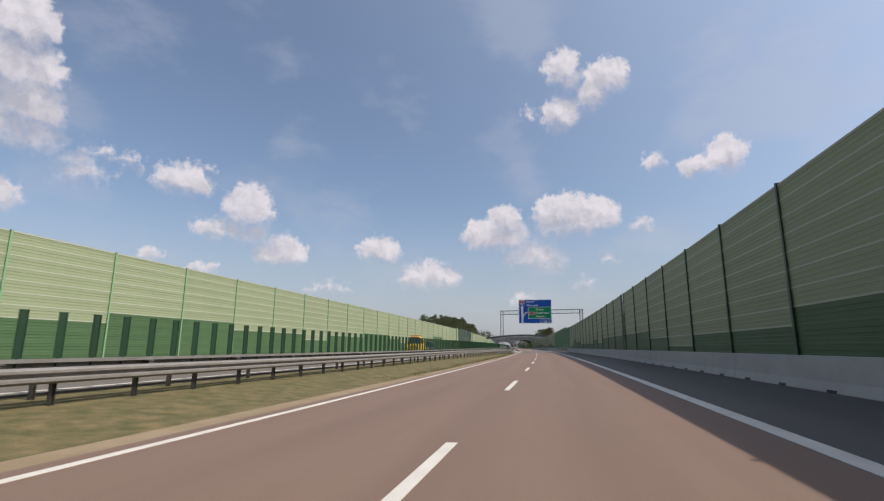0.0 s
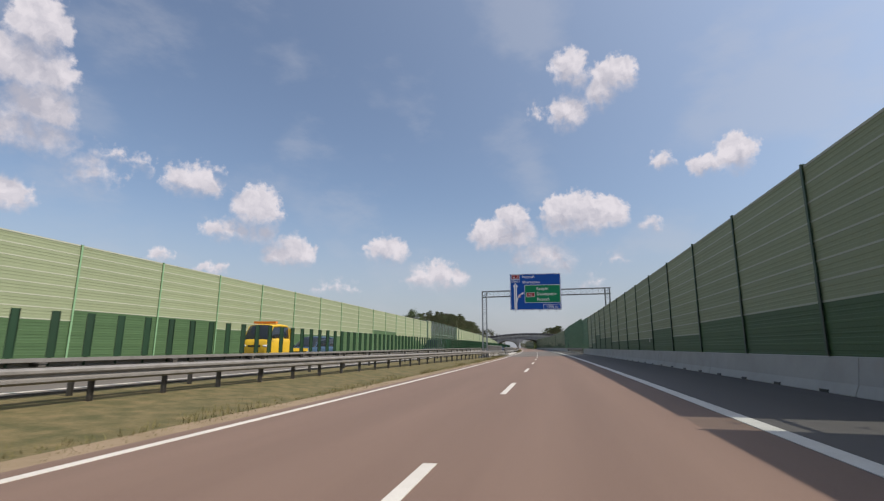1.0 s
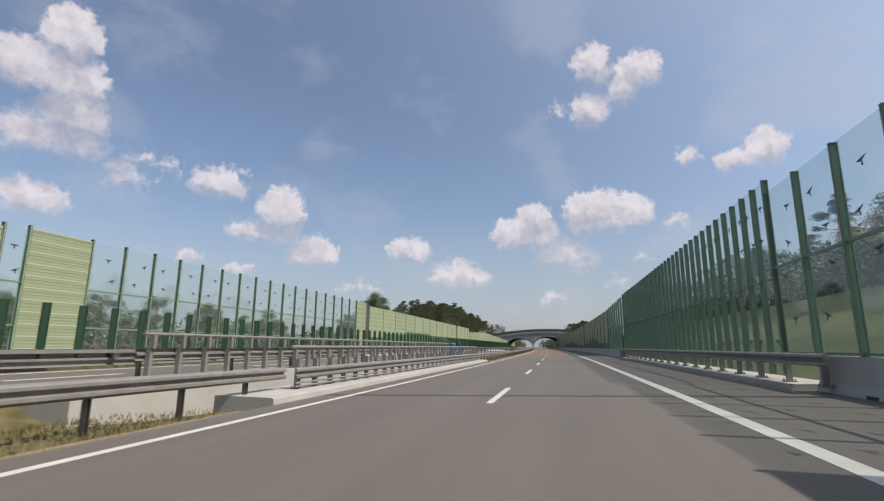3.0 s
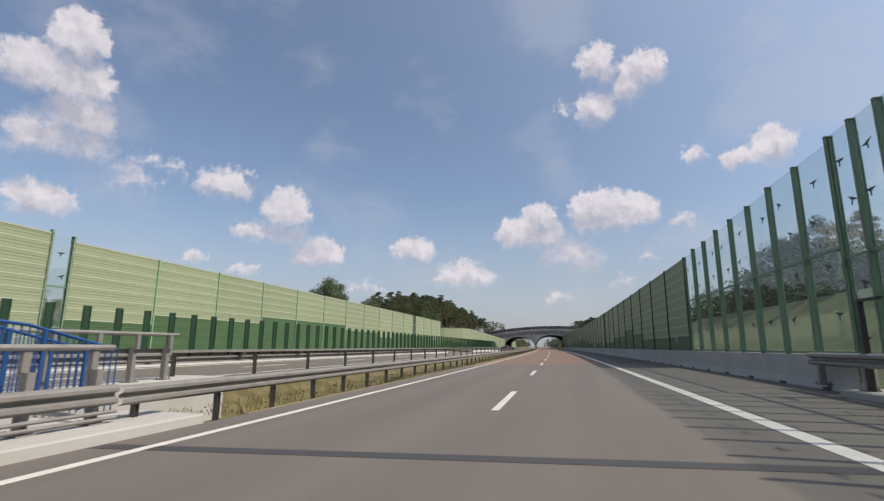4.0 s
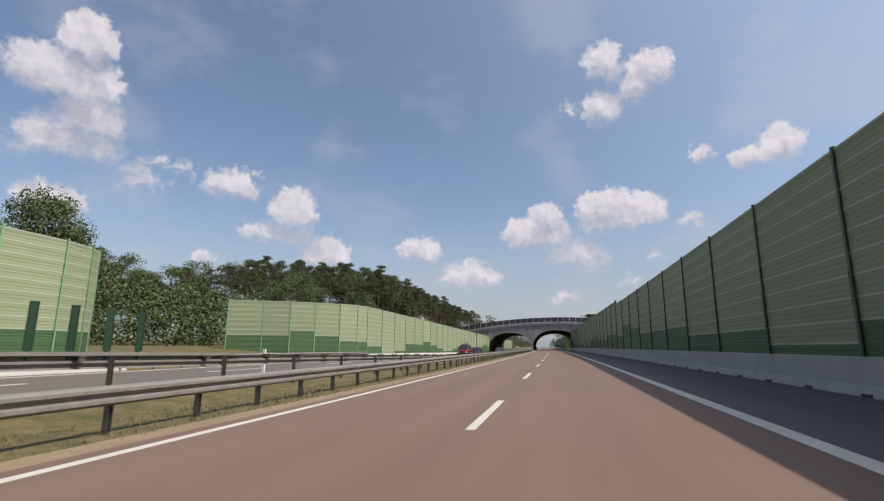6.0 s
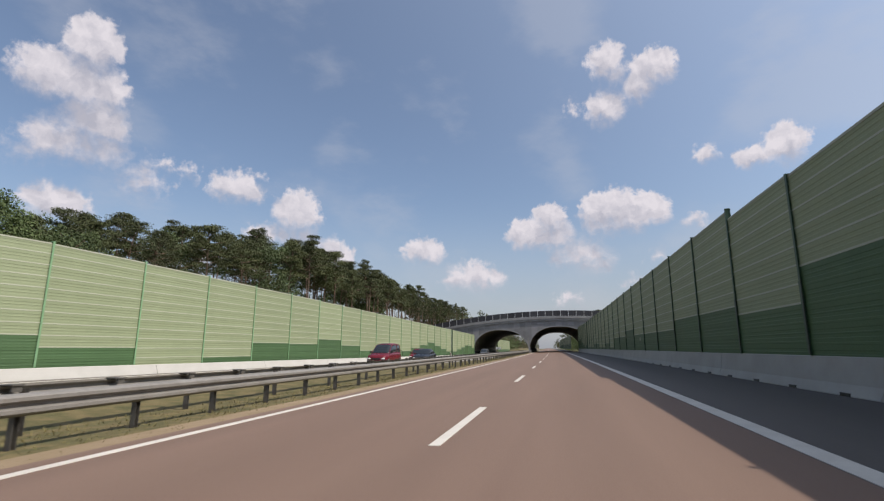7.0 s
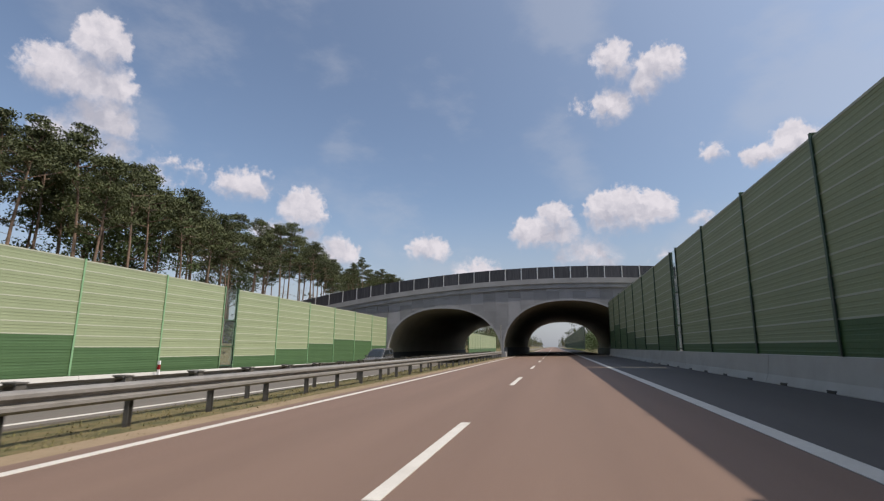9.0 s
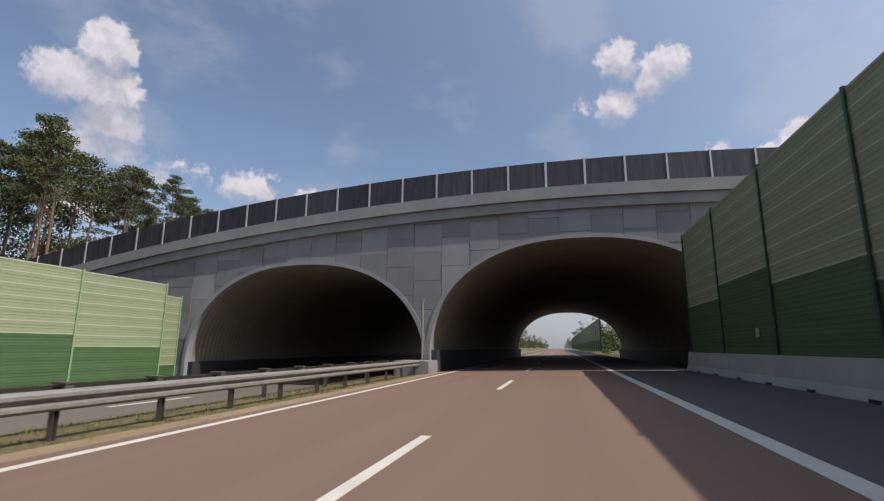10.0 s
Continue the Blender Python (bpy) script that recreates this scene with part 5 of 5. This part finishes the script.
def pine(seed, h):
    """Scots pine: a bare reddish trunk, a broken crown of flattish tufts on limbs."""
    rnd = random.Random(seed)
    tree = empty("pine_tree", label="tall pine with a bare reddish trunk and a ragged dark crown", category="tree", group="pine forest")
    bm, pts = trunk_mesh(h * 0.97, 0.11 + 0.005 * h, (rnd.uniform(-0.9, 0.9), rnd.uniform(-0.9, 0.9)), rnd, 0)
    crown = bmesh.new()
    low = rnd.uniform(0.57, 0.75)
    limbs = rnd.randrange(15, 21)
    for k in range(limbs):
        f = low + (1 - low) * (k / (limbs - 1)) ** 0.85
        base = along(pts, f)
        reach = (0.5 + 2.3 * math.sin(math.pi * min(1, 0.25 + 0.75 * (f - low) / (1 - low)))) * rnd.uniform(0.45, 1.2)
        a = 2.4 * k + rnd.uniform(-0.5, 0.5)
        tip = base + Vector((math.cos(a) * reach, math.sin(a) * reach, rnd.uniform(0.2, 1.3)))
        tube(bm, base, tip, 0.06, 5, 0.015, caps=False)
        clump(crown, tip, rnd.uniform(0.8, 1.35), 0.45, 150, 0.145, rnd)
        for j in range(rnd.randrange(1, 4)):
            twig = base.lerp(tip, rnd.uniform(0.45, 0.85)) + Vector((rnd.uniform(-0.7, 0.7), rnd.uniform(-0.7, 0.7), rnd.uniform(0.1, 0.6)))
            tube(bm, base.lerp(tip, 0.4), twig, 0.025, 4, 0.01, caps=False)
            clump(crown, twig, rnd.uniform(0.55, 0.95), 0.45, 74, 0.145, rnd)
    clump(crown, pts[-1], 0.8, 0.7, 85, 0.145, rnd)
    for k in range(6):
        base = along(pts, rnd.uniform(0.25, low))
        a = rnd.uniform(0, 2 * math.pi)
        tube(bm, base, base + Vector((math.cos(a), math.sin(a), rnd.uniform(-0.2, 0.3))) * rnd.uniform(0.6, 1.5), 0.03, 4, 0.01, caps=False)
    part("trunk", bm, M["bark"], tree, "reddish brown bark")
    part("crown", crown, M["needles"], tree, "dark green needles")
    return tree


def broadleaf(seed, h):
    rnd = random.Random(seed)
    tree = empty("broadleaf_tree", label="broad leafy tree with a dense dark green crown", category="tree", group="broadleaf trees")
    bm, pts = trunk_mesh(h * 0.8, 0.18 + 0.008 * h, (rnd.uniform(-0.5, 0.5), rnd.uniform(-0.5, 0.5)), rnd, 0)
    crown = bmesh.new()
    for k in range(34):
        f = rnd.uniform(0.35, 1.0)
        base = along(pts, f)
        reach = h * 0.34 * math.sin(math.pi * (0.15 + 0.8 * (f - 0.3) / 0.72)) * rnd.uniform(0.5, 1.1)
        a = rnd.uniform(0, 2 * math.pi)
        tip = base + Vector((math.cos(a) * reach, math.sin(a) * reach, rnd.uniform(0.03, 0.2) * h))
        tube(bm, base, tip, 0.07, 5, 0.015, caps=False)
        clump(crown, tip, rnd.uniform(0.08, 0.135) * h, 0.75, 290, 0.15, rnd)
    part("trunk", bm, M["bark"], tree, "grey-brown bark")
    part("crown", crown, M["leaves"], tree, "dense green leaves")
    return tree


def height_at(s):
    return lerp(s, (285, 12.0), (300, 13.6), (316, 16.0), (332, 18.4), (345, 19.6), (400, 21.0), (470, 19.5))


rnd = random.Random(21)
protos = [pine(100 + i, 18.0) for i in range(7)] + [broadleaf(200 + i, 14.0) for i in range(3)]
used = [False] * len(protos)


def plant(kind, s, lat, z, scale):
    m = at(s, lat, z - 0.15, rnd.uniform(0, 360))
    sc = Matrix.Diagonal((scale * rnd.uniform(0.9, 1.12), scale * rnd.uniform(0.9, 1.12), scale, 1))
    t = protos[kind]
    if used[kind]:
        t = copy_thing(t, m)
    used[kind] = True
    t.matrix_basis = m @ sc


gz = lambda s, lat: lerp(lat, *ZG)
for row, lat in enumerate((-43, -47.5, -53, -60)):
    s = 288.0 + row * 3
    while s < 500:
        la = lat + rnd.uniform(-2.2, 2.2)
        mixed = rnd.random() < (0.35 if s < 300 else 0.1)
        k = rnd.randrange(7, 10) if mixed else rnd.randrange(0, 7)
        hh = height_at(s) * rnd.uniform(0.86, 1.06) * (1 + 0.006 * (-43 - lat))
        if not (P0 - 3 < s < P1 + 4 and la > -48):
            plant(k, s, la, gz(s, la), hh / (14.5 if mixed else 18.6))
        s += rnd.uniform(3.2, 6.4) if row < 2 else rnd.uniform(5, 9.5)
for s, la, h in ((348, -36.5, 0.8), (355, -35.5, 0.86), (361, -37, 0.9), (367, -36, 0.86), (372, -37.5, 0.93), (377, -36, 0.8), (382, -37, 0.76), (387, -38, 0.74), (392, -36.0, 0.7), (395, -40, 0.8)):
    plant(rnd.randrange(0, 7), s, la, gz(s, la), h)
# trees on the grassed deck and its slope
for s, la, h in ((401.5, -26.0, 7.2), (405.0, -29.0, 7.6), (408.0, -25.5, 6.4), (404.0, -33.0, 8.6), (411.0, -30.5, 7.4), (400.5, -37.5, 15.0), (404.0, -41.0, 16.5), (409.0, -38.5, 14.5), (413.0, -42.5, 17.0), (419.0, -39.0, 13.0), (424.0, -43.5, 16.0), (431.0, -40.0, 13.5), (438.0, -44.0, 15.5), (446.0, -41.0, 14.0)):
    plant(rnd.randrange(0, 7), s, la, max(gz(s, la), deck_z(la) - 2.0), h / 18.6)
# a lone oak, lower trees behind the left panes and beyond the right wall
for s, la, q in ((280.5, -31.5, 0.7), (283.5, -33.5, 0.74), (287.0, -31.5, 0.64), (291.0, -34.0, 0.62)):
    plant(7 + int(s) % 3, s, la, gz(s, la), q)
plant(8, 266.0, -55.0, 1.5, 1.28)
plant(7, 268.5, -57.0, 1.5, 1.16)
plant(7, 281.0, -60.0, 1.5, 0.95)
plant(9, 286.0, -52.0, 1.5, 0.9)
plant(3, 284.0, -66.0, 1.5, 0.78)
for s, la, q in ((272.0, -66.0, 0.72), (275.5, -58.0, 0.7), (279.0, -70.0, 0.8), (283.0, -57.0, 0.74), (288.0, -64.0, 0.86), (291.0, -56.0, 0.8), (294.0, -68.0, 0.92), (296.0, -59.0, 0.86)):
    plant(7 + int(s) % 3, s, la, gz(s, la), q)
for k in range(26):
    plant(7 + k % 3, 118 + k * 3.7 + rnd.uniform(-1, 1), -36 - 14 * rnd.random(), 0.8, 0.3 + 0.14 * rnd.random())
bank = swept("bank", M["meadow"], 99.0, 234.0, 9.0, lambda s: [(x, z + (0.1 if x < 80 else -0.3)) for x, z in right_bank(s)], closed=False)
tagged(bank, "green meadow bank behind the transparent wall", "bank", kind="structure")
for k in range(52):
    s = 108 + k * 2.35 + rnd.uniform(-1, 1)
    plant((7 + k % 3) if k % 3 else k % 7, s, 19.5 + 9 * rnd.random(), crest(s) - 0.5, (0.4 if k % 3 else 0.33) + 0.1 * rnd.random())
for k in range(14):
    plant(k % 7, 460 + k * 5 + rnd.uniform(-2, 2), 22 + 10 * rnd.random(), 0.0, 0.95 + 0.12 * rnd.random())
# undergrowth at the forest's edge
bm = bmesh.new()
for k in range(330):
    s = rnd.uniform(243, 396) if k % 2 else rnd.uniform(243, 300)
    la = rnd.uniform(-46, -37)
    c = W(s, la, gz(s, la) + rnd.uniform(0.3, 2.2 if s > 300 else 4.0))
    clump(bm, c, rnd.uniform(0.8, 1.6), 0.8, 40, 0.24, rnd)
tagged(part("undergrowth", bm, M["leaves"]), "low green shrubs at the forest's edge", "shrubs", kind="stuff")
bm = bmesh.new()
for k in range(1000):
    s = rnd.uniform(108, 228)
    c = W(s, rnd.uniform(18, 24), crest(s) - 0.4 + rnd.uniform(0.2, 3.4 + 1.3 * math.sin(s * 0.31) * math.sin(s * 0.083)))
    clump(bm, c, rnd.uniform(0.9, 1.6), 0.8, 44, 0.26, rnd)
tagged(part("shrub_belt", bm, M["leaves"]), "dense dark green shrubs behind the transparent wall", "shrubs", kind="stuff")
bm = bmesh.new()
for k in range(70):
    s = rnd.uniform(222, 240) if k % 3 else rnd.uniform(40, 56)
    c = W(s, rnd.uniform(12, 16), rnd.uniform(0.2, 3.0))
    clump(bm, c, rnd.uniform(0.9, 1.6), 0.8, 34, 0.26, rnd)
tagged(part("shrub_belt", bm, M["leaves"]), "green shrubs behind a gap in the noise wall", "shrubs", kind="stuff")
bm = bmesh.new()
for k in range(130):
    s = rnd.uniform(216, 244)
    la = rnd.uniform(-30, -24)
    clump(bm, W(s, la, gz(s, la) + rnd.uniform(0.2, 4.6)), rnd.uniform(0.8, 1.5), 0.8, 46, 0.22, rnd)
tagged(part("shrub_belt", bm, M["leaves"]), "dark green shrubs behind a narrow pane of the noise wall", "shrubs", kind="stuff")
bm = bmesh.new()
for k in range(520):
    s = rnd.uniform(464, 700)
    la, top = (rnd.uniform(-31, -23), 6.5) if k % 2 else (rnd.uniform(10.5, 16), 5.5)
    clump(bm, W(s, la, rnd.uniform(0.0, top)), rnd.uniform(1.0, 1.8), 0.85, 36, 0.3, rnd)
tagged(part("shrub_belt", bm, M["leaves"]), "dark green thickets beside the road beyond the overpass", "shrubs", kind="stuff")
bm = bmesh.new()
for k in range(420):
    s, la = rnd.uniform(120, 172), rnd.uniform(-27, -23.5)
    clump(bm, W(s, la, gz(s, la) + rnd.uniform(-0.2, 1.9 + 0.5 * math.sin(s * 0.7))), rnd.uniform(0.6, 1.1), 0.8, 46, 0.2, rnd)
tagged(part("hedge", bm, M["leaves"]), "dark green hedge behind the transparent wall", "hedge", kind="stuff")
bm = bmesh.new()
for k in range(300):
    s, la = rnd.uniform(243, 292), rnd.uniform(-44, -35)
    clump(bm, W(s, la, gz(s, la) + rnd.uniform(0.2, 6.0 + math.sin(s * 0.45))), rnd.uniform(1.0, 1.7), 0.85, 60, 0.22, rnd)
tagged(part("thicket", bm, M["leaves"]), "dense green thicket behind the gap in the noise wall", "shrubs", kind="stuff")
# woods in the distance, either side of the road
bm = bmesh.new()
for k in range(680):
    s = 462 + 1180 * rnd.random() ** 1.7
    side = rnd.choice((-1, 1))
    la = -rnd.uniform(23, 70) if side < 0 else rnd.uniform(14, 70)
    z = gz(s, la) if la < 0 else 0.3
    h = rnd.uniform(9, 17)
    c = W(s, la, z)
    tube(bm, c, c + Vector((0, 0, h * 0.8)), 0.2, 5, 0.06, mat=1, caps=False)
    for j in range(9):
        clump(bm, c + Vector((rnd.uniform(-1.8, 1.8), rnd.uniform(-1.8, 1.8), h * rnd.uniform(0.06, 0.98))), 1.8, 0.8, 14, 0.55, rnd)
tagged(part("far_woods", bm, [M["needles"], M["bark"]]), "dark woods in the distance beside the road", "woods", kind="stuff")
# tufts of dry grass along the median
verts, faces = [], []
for k in range(30000):
    s = rnd.uniform(20, 120) if k % 5 < 2 else rnd.uniform(20, 395)
    if 121 < s < 158:
        continue
    la = rnd.uniform(-4.45 if s > 112 else -4.4, lat1(s) - 2.2)
    c = W(s, la, zr(la) - 0.06 + lerp(la, (-7.6, -0.08), (-5.2, 0.02), (-4.4, 0.0)))
    tall = 0.05 if la > -4.9 else 0.2 if s < 112 else 0.13 if s < 245 else 0.08
    tall *= 0.55 + 0.45 * math.sin(s * 0.9 + la * 2.3) * math.sin(s * 0.23)
    for j in range(4):
        a = rnd.uniform(0, 6.28)
        d = Vector((math.cos(a), math.sin(a), 0))
        n = Vector((-d.y, d.x, 0)) * rnd.uniform(0.006, 0.013)
        o = c + Vector((rnd.uniform(-0.14, 0.14), rnd.uniform(-0.14, 0.14), 0))
        verts += [o - n, o + n, o + d * rnd.uniform(0.02, 0.09) + Vector((0, 0, rnd.uniform(0.04, 0.06 + tall)))]
        faces.append((len(verts) - 3, len(verts) - 2, len(verts) - 1))
me = bpy.data.meshes.new("grass_tufts")
me.from_pydata(verts, [], faces)
me.materials.append(M["straw"])
tagged(part("grass_tufts", me, None), "dry olive grass tufts along the median", "grass", kind="stuff")
